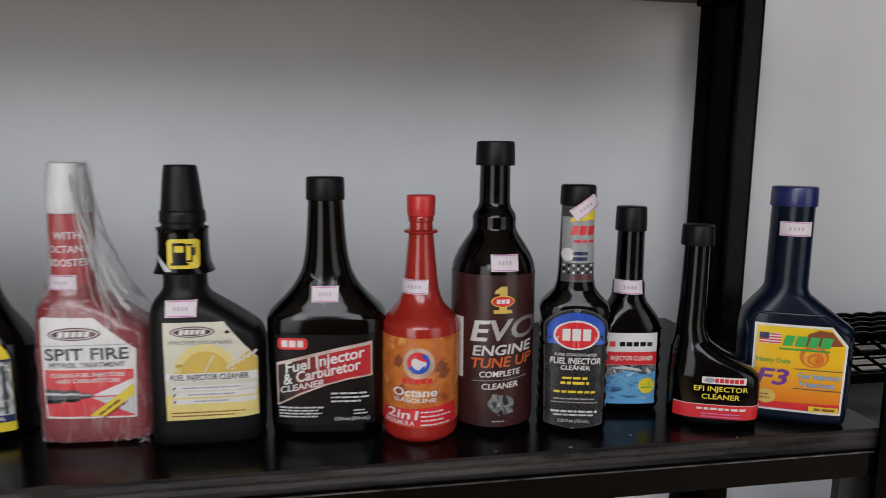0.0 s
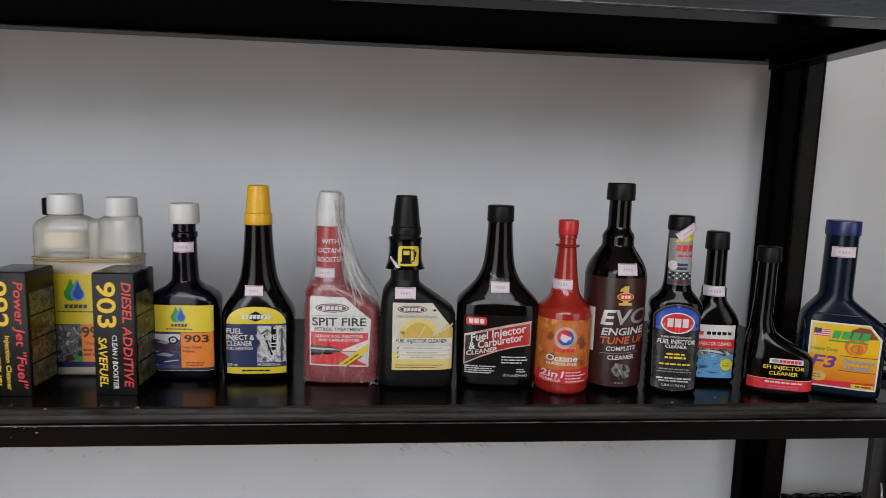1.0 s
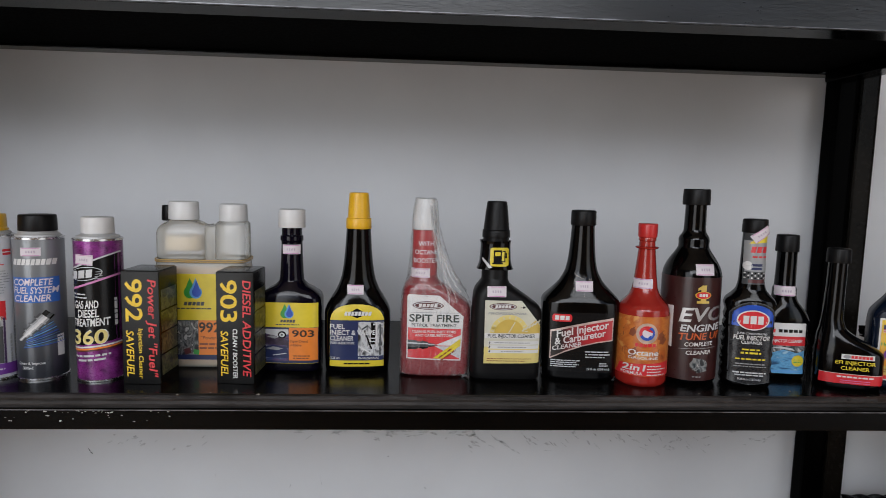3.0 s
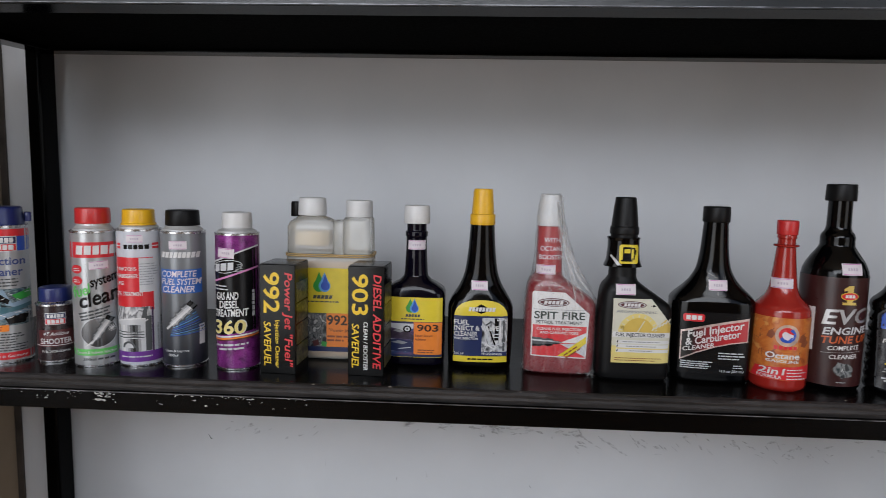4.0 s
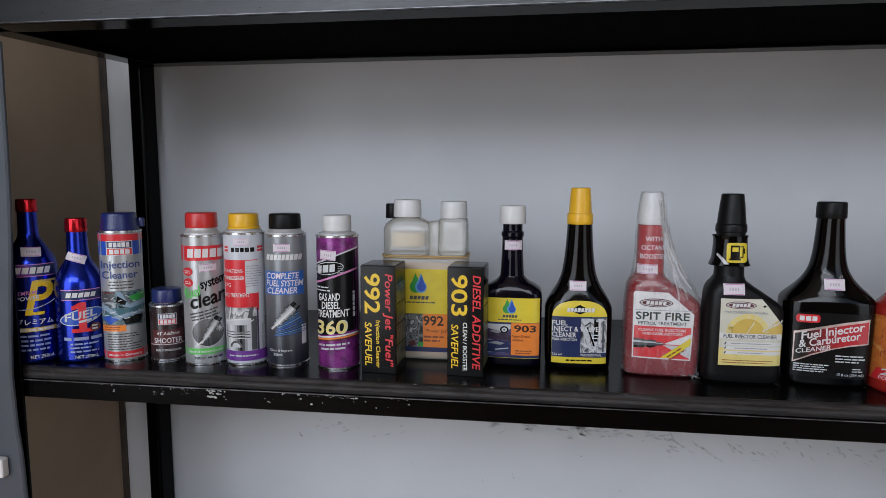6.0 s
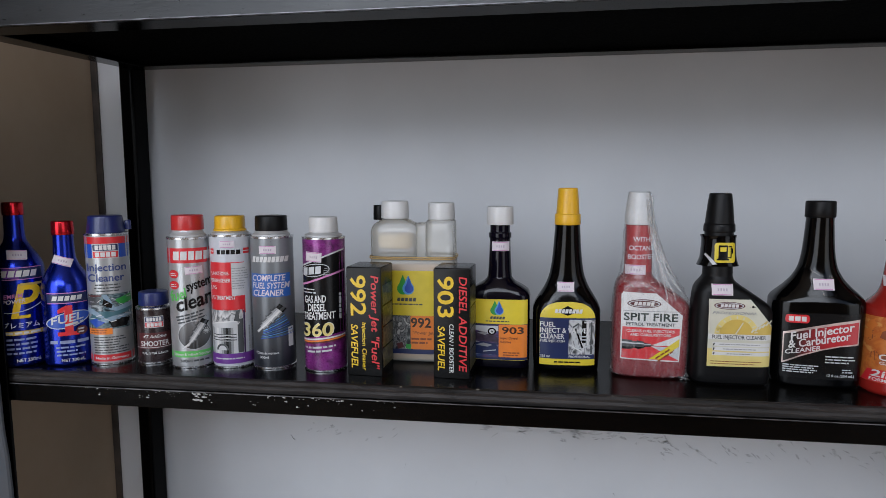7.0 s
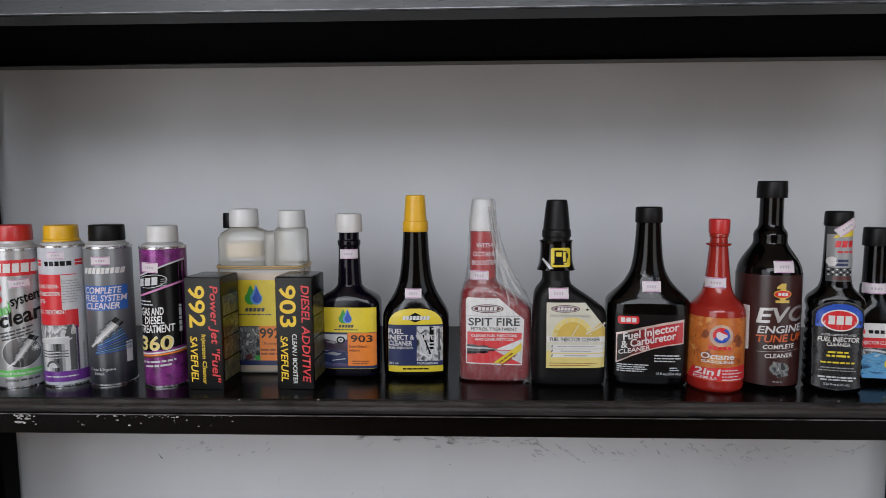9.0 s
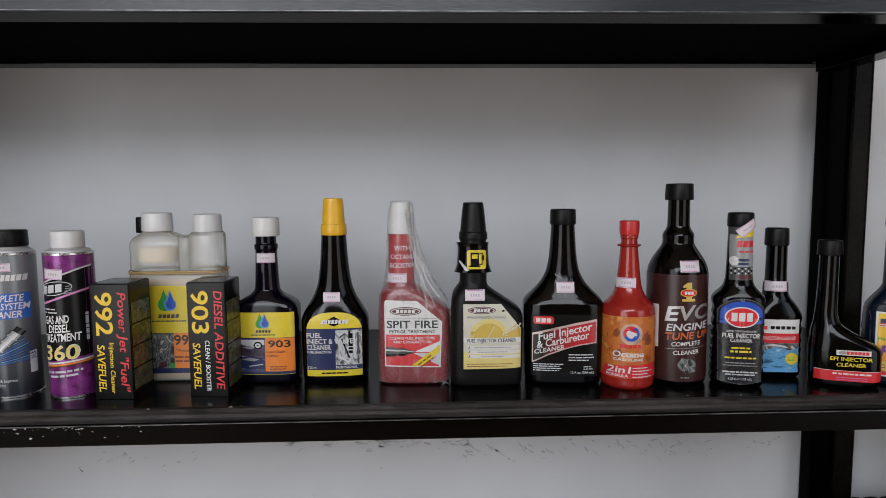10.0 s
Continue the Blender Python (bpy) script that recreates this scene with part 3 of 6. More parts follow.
for zt in (SHELF, SHELF + 0.462, SHELF - 0.44):
    top = zt > 1.5
    b = rack_part("shelf_board", wavy_edge_board(zt, 0.016, -1.0295, 0.4695, 0.440, 0.826, zt), M_LAM, "black wood-grain laminate board with a worn edge")
    b.data.materials.append(M_EDGE)
    b.data.materials.append(M_UNDER)
    zb = zt - 0.016
    fr = M_STEELF if top else M_FRONT
    h = 0.024 if top else 0.025
    bm = box_bm(-1.011, 0.4945, 0.4365, 0.4405, zb - h + 0.002, zb + (0.012 if top else 0.001), 0.001)
    rack_part("front_beam", bm, fr)
    lz = zb - h + 0.0022 if top else zb - 0.0008
    # wear and highlight of the beam edge, both drawn as one pale strip
    rack_part("beam_lip", box_bm(-1.011, 0.449, 0.4357, 0.4364, lz, lz + 0.0011), M_LIP, "rubbed bright edge of the beam")
    rack_part("beam_flange", box_bm(-1.011, 0.4945, 0.4408, 0.480, zb - h + 0.002, zb - h + 0.006, 0.0008), M_STEEL)
    rack_part("back_beam", box_bm(-1.038, 0.489, 0.790, 0.822, zb - 0.005, zb - 0.0005, 0.001), M_BEAM)
    bm = box_bm(-1.058, -1.020, 0.481, 0.779, zb - 0.020, zb - 0.0004, 0.0015)
    for v in bm.verts:
        if v.co.z < zb - 0.010:
            v.co.z += 0.013 * (v.co.y - 0.481) / 0.298
    rack_part("side_beam", bm, M_STEEL)
    rack_part("side_beam", box_bm(0.460, 0.4985, 0.481, 0.779, zb - 0.020, zb - 0.0004, 0.0015), M_STEEL)

# crumbs and splinters along the worn edge
bm = bmesh.new()
rnd = random.Random(21)
for i in range(15):
    x, y = rnd.uniform(-0.55, 0.43), 0.441 + abs(rnd.gauss(0, 0.012))
    r = rnd.uniform(0.0005, 0.0016)
    vs = [bm.verts.new((x + 2 * r * rnd.uniform(0.5, 1.3) * math.cos(a), y + r * rnd.uniform(0.5, 1.2) * math.sin(a), SHELF - 0.0006)) for a in (0, 1.25, 2.5, 3.8, 5.0)]
    tip = bm.verts.new((x, y, SHELF + r * rnd.uniform(0.4, 1.0)))
    for k in range(5):
        bm.faces.new((vs[k], vs[(k + 1) % 5], tip))
crumbs = rack_part("crumbs", bm, mat("pale_crumb", (0.15, 0.135, 0.115), 0.8, vary=0.4, scale=400), "pale crumbs on the worn edge")
tagged(crumbs, kind="stuff")

# flaked paint on the front beam
bm = bmesh.new()
rnd = random.Random(5)
for i in range(96):
    cx, sd, big = rnd.choice(((-0.735, 0.007, 2.0), (-0.735, 0.007, 1.7), (-0.805, 0.018, 1.0), (-0.765, 0.02, 0.9), (-0.593, 0.02, 1.2), (-0.564, 0.012, 1.2), (-0.52, 0.02, 0.9), (-0.86, 0.03, 0.8), (-0.65, 0.03, 0.8)))
    x = rnd.gauss(cx, sd)
    z = rnd.choice((rnd.uniform(1.2005, 1.2030), rnd.gauss(1.1945, 0.0028)))
    r = rnd.uniform(0.0003, 0.0010) * big
    n = rnd.randint(7, 11)
    bm.faces.new([bm.verts.new((x + rnd.uniform(1.2, 2.4) * r * rnd.uniform(0.35, 1.2) * math.cos(2 * math.pi * k / n), 0.4361, z + r * rnd.uniform(0.3, 1.2) * math.sin(2 * math.pi * k / n))) for k in range(n)])
chips = rack_part("paint_chips", bm, M_CHIP, "pale chips where the paint has flaked")
tagged(chips, kind="stuff")

# grey sheet with a wavy edge at the outer side of the unit, with its white socket
bm = bmesh.new()
n = 60
cols = []
for i in range(n + 1):
    z = 0.75 + (1.62 - 0.75) * i / n
    e = float(np.interp(z, (0.75, 1.05, 1.11, 1.148, 1.214, 1.257, 1.342, 1.40, 1.445, 1.49, 1.62), (-0.990, -0.991, -0.993, -0.997, -0.9985, -0.996, -0.989, -0.985, -0.983, -0.982, -0.980)))
    cols.append([bm.verts.new((x, y, z)) for x, y in ((-1.13, 0.4195), (e - 0.002, 0.4195), (e, 0.4215), (e, 0.4245), (e - 0.002, 0.426), (-1.13, 0.426))])
for a, b in zip(cols, cols[1:]):
    for k in range(6):
        bm.faces.new((a[k], a[(k + 1) % 6], b[(k + 1) % 6], b[k]))
bm.faces.new(cols[0])
bm.faces.new(cols[-1][::-1])
bmesh.ops.recalc_face_normals(bm, faces=bm.faces[:])
side = rack_part("side_panel", bm, M_PANEL, "blue-grey panel with a wavy edge")
bm = box_bm(-1.05, -1.010, 0.408, 0.419, 1.083, 1.108, 0.003)
rack_part("socket", bm, M_WHITE, "small white plastic socket", side)
rack_part("socket_slot", box_bm(-1.034, -1.016, 0.4065, 0.4078, 1.090, 1.096, 0.0004), M_BLACKM, "", side)
low = rack_part("end_panel", box_bm(0.428, 0.474, 0.445, 0.455, 0.765, 1.178, 0.002), M_PANELD, "dark grey end panel under the board")
rack_part("hook", tube_bm([(0.4415, 0.4435, 1.122), (0.439, 0.438, 1.116), (0.4375, 0.436, 1.110), (0.440, 0.437, 1.105), (0.444, 0.442, 1.106)], 0.0012), mat("dull_zinc", (0.30, 0.32, 0.35), 0.4, metal=0.4), "small dull metal hook", low)

# neighbouring upright and board
side_unit = new("side_shelf")
side_unit.location = (0.9, 0.63, 0)
tagged(side_unit, label="black steel side shelf joined to the shelving unit", category="shelving")
RO = Vector(side_unit.location)
rack = side_unit
rack_part("post", box_bm(0.5315, 0.567, 0.786, 0.824, 0, 2.25, 0.007), mat("brown_black_enamel", (0.005, 0.004, 0.003), 0.26, vary=0.5, scale=16, spec=0.07))
rack_part("post", box_bm(1.36, 1.405, 0.790, 0.824, 0, 2.25, 0.003), M_STEEL)
rack_part("post", box_bm(1.36, 1.405, 0.44, 0.48, 0, 1.22, 0.003), M_STEEL)
rack_part("post", box_bm(0.507, 0.550, 0.44, 0.48, 0, 1.166, 0.003), M_STEEL)
rack_part("rail", box_bm(0.535, 1.358, 0.652, 0.664, 1.174, 1.186, 0.001), M_STEEL)
rack_part("rail", box_bm(0.535, 1.358, 0.733, 0.744, 1.180, 1.186, 0.001), M_STEEL)
# this unseen board is added to shade the wall beneath it
rack_part("shelf_board", box_bm(0.536, 1.358, 0.484, 0.785, 1.126, 1.140, 0.001), M_LAM)
rack_part("end_rail", box_bm(1.362, 1.402, 0.481, 0.789, 1.150, 1.186, 0.001), M_STEEL)
rack_part("end_rail", box_bm(0.5315, 0.5345, 0.482, 0.785, 1.120, 1.186, 0.001), M_STEEL)
rack_part("shelf_board", box_bm(0.507, 1.358, 0.44, 0.788, 0.762, 0.780, 0.001), M_LAM)
rack_part("front_beam", box_bm(0.552, 1.358, 0.436, 0.4395, 1.148, 1.168, 0.001), M_STEEL)


def mesh_tray(x0, x1, y0, y1, z, h, label):
    """A black wire tray turned over: a braided top of twisted cords over sides of level wires crossed by slanting strands."""
    t = Thing("mesh_tray", (x0 + x1) / 2, (y0 + y1) / 2, z, 0, label, "tray")
    w, d = (x1 - x0) / 2, (y1 - y0) / 2
    for row in range(5):
        y = -d + 2 * d * row / 4
        for ph in (0.0, math.pi):
            n = int(2 * w / 0.004)
            pts = [(-w + 2 * w * k / n, y + 0.004 * math.cos(k * 0.42 + ph + row), h + 0.004 * math.sin(k * 0.42 + ph + row)) for k in range(n + 1)]
            t.add("cord", tube_bm(pts, 0.0042, 6), M_STEEL)
    for x in (-w, w):
        t.add("end_wire", tube_bm([(x, -d, h), (x, d, h)], 0.004, 6), M_STEEL)
    for (ax, ay), (bx, by) in (((-w, -d), (w, -d)), ((-w, d), (-w, -d)), ((w, -d), (w, d))):
        bm = bmesh.new()
        ln = math.hypot(bx - ax, by - ay)
        rows = max(3, int(h / 0.0085))
        for k in range(rows + 1):
            zz = 0.0015 + (h - 0.0015) * k / rows
            tube_bm([(ax, ay, zz), (bx, by, zz)], 0.0014, 5, bm)
        lean, n = 1.5 * h / ln, max(2, int(ln / 0.034))
        for k in range(n + 1):
            u = k / n
            v = min(1.0, u + lean)
            tube_bm([(ax + (bx - ax) * (u + (v - u) * q), ay + (by - ay) * (u + (v - u) * q), 0.0026 + (h - 0.0026) * (1 - q)) for q in (0, 0.25, 0.5, 0.75, 1)], 0.0024, 6, bm)
        t.add("mesh_side", bm, M_STEEL)
    return t.finish()


mesh_tray(0.536, 0.90, 0.655, 0.742, 1.1862, 0.047, "black wire tray with a braided top on the side shelf")
mesh_tray(0.560, 0.90, 0.620, 0.775, 0.7802, 0.134, "black wire tray with a braided top on the lower side shelf")

# ---- things on the shelf ----


def ridged_cap(t, name, x, z0, z1, r0, r1, material, ridges=40, label=""):
    """A screw cap with fine grip ridges and a rounded top edge."""
    s = lathe([(z0, r0 - 0.3), (z0 + 0.6, r0), (z1 - 1.4, r1), (z1 - 0.5, r1 - 0.4), (z1, r1 - 1.4)], x, sub=2)
    return t.add(name, s.solid(seg=ridges * 2, ridge=ridges, depth=0.02), material, label)


def can(name, x, y, rz, r, body, height, cap_r, m_body, m_cap, cap_label, label):
    """A printed tin with bright seams, a short neck and a screw cap."""
    t = Thing(name, x, y, SHELF, rz, label, "can", GROUP)
    t.shape = lathe([(1.8, r), (3, r), (body - 1.0, r), (body, r)])
    t.add("body", t.shape.solid(seg=72), m_body)
    t.add("base_seam", lathe([(0, r - 0.6), (0.5, r + 0.7), (2.2, r + 0.7), (2.8, r - 0.2)], sub=2).solid(seg=72), M_RIM, "bright tin seam")
    t.add("top_seam", lathe([(body - 0.5, r - 0.2), (body, r + 0.8), (body + 2.3, r + 0.8), (body + 2.8, r - 1.5), (body + 1.5, r - 2.2), (body + 4.5, r - 4.5),
                             (body + 7, cap_r + 0.8), (body + 8, cap_r - 1), (height - 18, cap_r - 1.4), (height - 12, cap_r - 2)][:4], sub=2).solid(seg=72), M_RIM, "bright tin seam")
    t.add("neck", lathe([(body + 1.2, r - 2.0), (body + 3.6, r - 3.2), (body + 4.8, r - 3.0), (body + 5.2, r - 4.2), (body + 6.8, cap_r + 0.6), (body + 9, cap_r - 1.2), (height - 12, cap_r - 1.6)], sub=3).solid(seg=56), M_NECK)
    t.hosts["label"] = t.add("label", t.shape.solid(seg=72, z0=4, z1=body - 1.5, grow=0.1, caps=False), m_body, "printed tin wrap")
    ridged_cap(t, "cap", 0, height - 19, height, cap_r, cap_r - 0.5, m_cap, 36, cap_label)
    return t


def fuel_bottle(name, x, y, rz, keys, material, label, sub=6, category="bottle"):
    t = Thing(name, x, y, SHELF, rz, label, category, GROUP)
    t.shape = Shape(keys, sub)
    t.add("body", t.shape.solid(seg=64), material)
    return t


def sym(rows, hd_of=None):
    """Rows (z, half width, half depth, roundness) about the axis."""
    return [(z, -w, w, d, n) for z, w, d, n in rows]


def plug_emblem(t, x, z, k, rot, layer=3):
    """A drawn injector: stepped barrel with a lit flank, dark plug and fine tip."""
    c, s = math.cos(radians(rot)), math.sin(radians(rot))
    for d0, d1, w in ((-14, -9, 2.2), (-9, -6, 4), (-6, -4.6, 6), (-4.6, 0, 4.6), (0, 1.2, 6.6), (1.2, 6, 5.4), (6, 7.2, 7.4), (7.2, 11, 6.2), (11, 15, 4.6)):
        tones = (I_DGREY, I_GREY, I_WHITE, I_LGREY, I_GREY, I_DGREY) if d1 <= 11 else (I_BLACK, I_DGREY, I_DGREY, I_BLACK, I_BLACK, I_BLACK)
        for i, m in enumerate(tones):
            d, o = (d0 + d1) / 2, (i - 2.5) * w / 4
            t.rect(x + (c * d - s * o) * k, z + (s * d + c * o) * k, (d1 - d0) * k, w * k / 4 + 0.05, m, layer, "picture", rot)


# 1: tall blue bottle with a gold P
t = Thing("additive_bottle", -1.010, 0.476, SHELF, 45, "tall blue metallic bottle with red cap and gold letter", "bottle", GROUP)
t.shape = lathe([(0, 28), (2.5, 30.4), (124, 30.8), (131, 30), (142, 25.5), (154, 18), (165, 12.6), (174, 11.6), (196, 11.2)])
t.add("body", t.shape.solid(), M_BLUEMET)
t.hosts["label"] = t.add("label", t.shape.solid(seg=72, z0=4, z1=133, grow=0.1, caps=False), M_BLUEMET, "printed tin wrap")
ridged_cap(t, "cap", 0, 196, 213, 12.2, 11.8, M_REDMET, 30, "red metal screw cap")
t.where = "label"
t.rect(0, 129.5, 50, 1.0, I_PINK, 0, "band")
t.rect(0, 114.5, 50, 1.0, I_PINK, 0, "band")
t.rect(0, 122, 50, 13, I_NAVY, 1, "band")
t.rect(-8, 122, 16, 12.4, I_PURPLE, 2, "band")
t.blocks(0, 122, 39, 8, 5, I_WHITE, 3, skew=0.25)
t.text("P", 5, 87, 43, I_YEL, 2, w=33, shear=0.25, bold=0.035)
t.poly([(-7, 64), (9, 64), (10, 68), (-6, 68)], I_YEL, 3, "letter_foot")
t.poly([(0, 106.5), (26, 106.5), (27, 109.5), (1, 109.5)], I_GOLD, 3, "letter_foot")
for a in range(150, 396, 6):
    b = radians(a)
    t.rect(1 + 25 * math.cos(b) - 3 * math.sin(b), 83 + 7 * math.cos(b) + 9 * math.sin(b), 3.2, 1.1, I_LGREY, 4, "swoosh", rot=math.degrees(math.atan2(-7 * math.sin(b) + 9 * math.cos(b), -25 * math.sin(b) - 3 * math.cos(b))))
t.text("PREMIUM", -11, 93, 5, I_PINK, 5, w=27, shear=0.2, rot=5, bold=0.02)
t.text("POWER", -7, 86.5, 5, I_STICK, 5, w=24, shear=0.2, rot=5, bold=0.02)
t.text("プレミアム", -1, 55, 6, I_WHITE, 2, w=40, bold=0.02)
t.rect(0, 45, 44, 5.5, I_GOLD, 2, "band")
t.bars(0, 45, 38, 1, 3, I_WHITE, 3, h=2.8, seed=9)
t.bars(-2, 36.5, 40, 4, 6, I_PALEBLUE, 2, h=2.6, seed=5)
t.text("NET.250mL", 5, 9, 4.4, I_WHITE, 2, w=27)
t.sticker(0, 145, 21, 11.5, rot=-3)
t.finish({"label": "printed emblem with gold letter", "price_sticker": "white price sticker"})

# 2: shorter blue bottle with a red figure
t = Thing("additive_bottle", -0.9505, 0.489, SHELF, 39, "shorter blue metallic bottle with red cap and red figure", "bottle", GROUP)
t.shape = lathe([(0, 27), (2.5, 29.2), (96, 29.4), (106, 28.4), (120, 23), (133, 15.6), (142, 13), (172, 12)])
t.add("body", t.shape.solid(), M_BLUEMET)
t.hosts["label"] = t.add("label", t.shape.solid(seg=72, z0=4, z1=100, grow=0.1, caps=False), M_BLUEMET, "printed tin wrap")
ridged_cap(t, "cap", 0, 170, 188, 13.2, 12.8, M_REDMET, 30, "red metal screw cap")
t.rect(0, 96, 44, 1.0, I_PINK, 0, "band")
t.rect(0, 83, 44, 1.0, I_PINK, 0, "band")
t.rect(0, 89.5, 44, 11, I_NAVY, 1, "band")
t.blocks(0, 89.5, 34, 6, 5, I_WHITE, 2, skew=0.25)
t.oval(0, 61, 25, 10.2, I_LGREY, 2, "swoosh", rot=14)
t.oval(0, 61, 23.6, 9, I_BLUE, 3, "swoosh", rot=14)
t.poly([(-4, 43), (5, 43), (5, 80), (-2, 80), (-11, 75), (-11, 70), (-4, 72)], I_RED, 4, "figure")
t.rect(0, 43, 24, 5, I_RED, 5, "figure")
t.text("FUEL", -2, 63, 9.5, I_LGREY, 5, w=36, shear=0.2, rot=10, bold=0.035)
t.bars(6, 56, 20, 1, 4, I_LGREY, 5, h=3, seed=2, rot=10)
t.oval(14, 46, 6, 6, I_DRED, 5, "seal")
t.bars(14, 48, 8, 2, 4, I_LGREY, 6, h=2, seed=8)
t.bars(0, 32, 42, 1, 5, I_PALEBLUE, 2, h=4.2, seed=14)
t.bars(1, 25, 32, 3, 5, I_PALEBLUE, 2, h=2.2, seed=15)
t.text("NET.200mL", 3, 8, 4, I_LGREY, 2, w=26)
t.sticker(-2, 136, 21, 11, rot=-20)
t.finish({"label": "printed emblem with red figure", "price_sticker": "white price sticker stuck on askew"})

# 3: silver injection cleaner tin with a blue flip cap
t = can("additive_can", -0.8955, 0.499, 34, 25.6, 170, 190, 20, M_CANSIL, M_BLUECAP, "blue plastic cap", "silver injection cleaner tin with blue spout cap")
t.add("cap_spout", Shape([(0, -4, 4, 4, 3), (11, -4, 4, 4, 3), (12, -3, 3, 3, 3)], 2).solid(seg=20), M_BLUECAP).location = (0.026, 0, 0.176)
t.add("cap_skirt", lathe([(172, 22), (173, 23), (178, 22.5), (190, 21), (194, 20.4), (195, 18.5)], sub=3).solid(), M_BLUECAP)
t.rect(0, 163.5, 52, 9, I_RED, 0, "band")
t.rect(0, 150, 52, 18, I_BLUE, 0, "band")
t.rect(-1, 150, 30, 19, I_LGREY, 1, "brand_mark")
t.rect(-1, 154.5, 28, 8, I_NAVY, 2, "brand_mark")
t.rect(-1, 145.5, 28, 8, I_RED, 2, "brand_mark")
t.blocks(-1, 154.5, 24, 6, 5, I_WHITE, 3)
t.blocks(-1, 145.5, 24, 6, 4, I_WHITE, 3)
I_INDIGO = ink("indigo", (0.035, 0.06, 0.20))
t.text("Injection", -1, 129, 9.5, I_INDIGO, 2, w=44, bold=0.02)
t.text("Cleaner", -2, 115.5, 9.5, I_INDIGO, 2, w=41, bold=0.02)
t.bars(-1, 106, 34, 3, 4, I_DGREY, 2, h=1.6, seed=7, align=0)
t.rect(0, 71, 51, 46, P_TURBO, 0, "picture")
I_ICE = ink("ice_blue", (0.22, 0.31, 0.40))
for pts, m, ly in (([(-25, 62), (-12, 72), (4, 70), (18, 78), (25, 76), (25, 70), (8, 66), (-8, 60), (-25, 52)], I_TEAL, 1), ([(-25, 76), (-18, 74), (-6, 64), (-9, 62), (-25, 70)], I_ICE, 2),
                   ([(-8, 93), (-2, 93), (6, 76), (20, 80), (25, 79), (25, 75), (8, 71), (0, 74)], I_ICE, 2), ([(-14, 60), (4, 65), (22, 67), (25, 64), (10, 60), (-6, 56)], I_ICE, 3),
                   ([(6, 86), (24, 92), (25, 82), (12, 79)], I_GREEN, 2), ([(-24, 93), (-9, 93), (-9, 90.5), (-24, 90.5)], I_DRED, 2), ([(-24, 90), (-10, 90), (-12, 80), (-24, 79)], I_DGREY, 2),
                   ([(-6, 88), (4, 80), (2, 75), (-8, 80)], I_BLACK, 3), ([(-2, 58), (12, 62), (22, 60), (18, 50), (2, 50)], I_BLACK, 3), ([(-24, 58), (-16, 62), (-6, 57), (-16, 50)], I_BLUE, 3)):
    t.poly(pts, m, ly, "picture")
for i in range(6):
    t.rect(-20 + 8 * i, 62 + 4.2 * math.sin(i * 1.7), 7, 0.9, I_WHITE, 4, "picture", rot=24 * math.sin(i * 2.3))
    t.rect(-19 + 8 * i, 84 + 5 * math.sin(i * 2.9), 5, 0.8, I_LGREY, 4, "picture", rot=40 * math.sin(i * 1.3))
t.rect(-11, 45, 26, 8, I_ORANGE, 4, "band")
t.bars(-11, 46.4, 22, 2, 3, I_BROWN, 5, h=1.3, seed=3)
t.bars(0, 37, 40, 7, 3.4, I_DGREY, 1, h=1.5, seed=12)
t.rect(0, 9.5, 52, 9, I_RED, 0, "band")
t.text("Made in Germany", 0, 9.5, 3.4, I_WHITE, 2, w=38)
t.finish({"label": "printed tin label with engine picture"})

# 4: small dark tin
t = Thing("additive_can", -0.8385, 0.508, SHELF, 31, "small black additive tin with blue plastic cap", "can", GROUP)
t.shape = lathe([(1.8, 21.8), (3, 21.8), (71, 21.8), (72, 21.8)])
t.add("body", t.shape.solid(), mat("dark_lacquered_tin", (0.022, 0.012, 0.014), 0.28, coat=0.3))
t.hosts["label"] = t.add("label", t.shape.solid(seg=72, z0=4, z1=70, grow=0.1, caps=False), MATS["dark_lacquered_tin"], "printed tin wrap")
t.add("base_seam", lathe([(0, 21.2), (0.5, 22.5), (2.2, 22.5), (2.8, 21.6)], sub=2).solid(), M_RIM, "bright tin seam")
t.add("top_seam", lathe([(71.5, 21.6), (72, 22.5), (74.2, 22.5), (74.8, 20.5), (77, 18), (78, 17.5)], sub=2).solid(), M_RIM, "bright tin seam")
ridged_cap(t, "cap", 0, 76, 94, 18.2, 17.8, M_BLUECAP, 40, "blue plastic cap")
t.rect(0, 56, 22, 15, I_LGREY, 1, "brand_mark")
t.rect(0, 59.5, 20.5, 6.3, I_NAVY, 2, "brand_mark")
t.rect(0, 52.5, 20.5, 6.3, I_RED, 2, "brand_mark")
t.blocks(0, 59.5, 18, 4.6, 5, I_WHITE, 3)
t.blocks(0, 52.5, 18, 4.6, 4, I_WHITE, 3)
t.rect(0, 31, 42.5, 21, I_DRED, 0, "band")
t.text("4T Additive", 0, 37, 4.2, I_WHITE, 2, w=27, shear=0.3)
t.text("SHOOTER", 0, 27.5, 6.8, I_WHITE, 2, w=33, bold=0.02)
t.rect(0, 22, 42, 0.7, I_WHITE, 1, "band")
t.text("FUEL SYSTEM CLEANER", 0, 14.5, 2.6, I_WHITE, 2, w=30)
t.finish({"label": "printed tin label"})

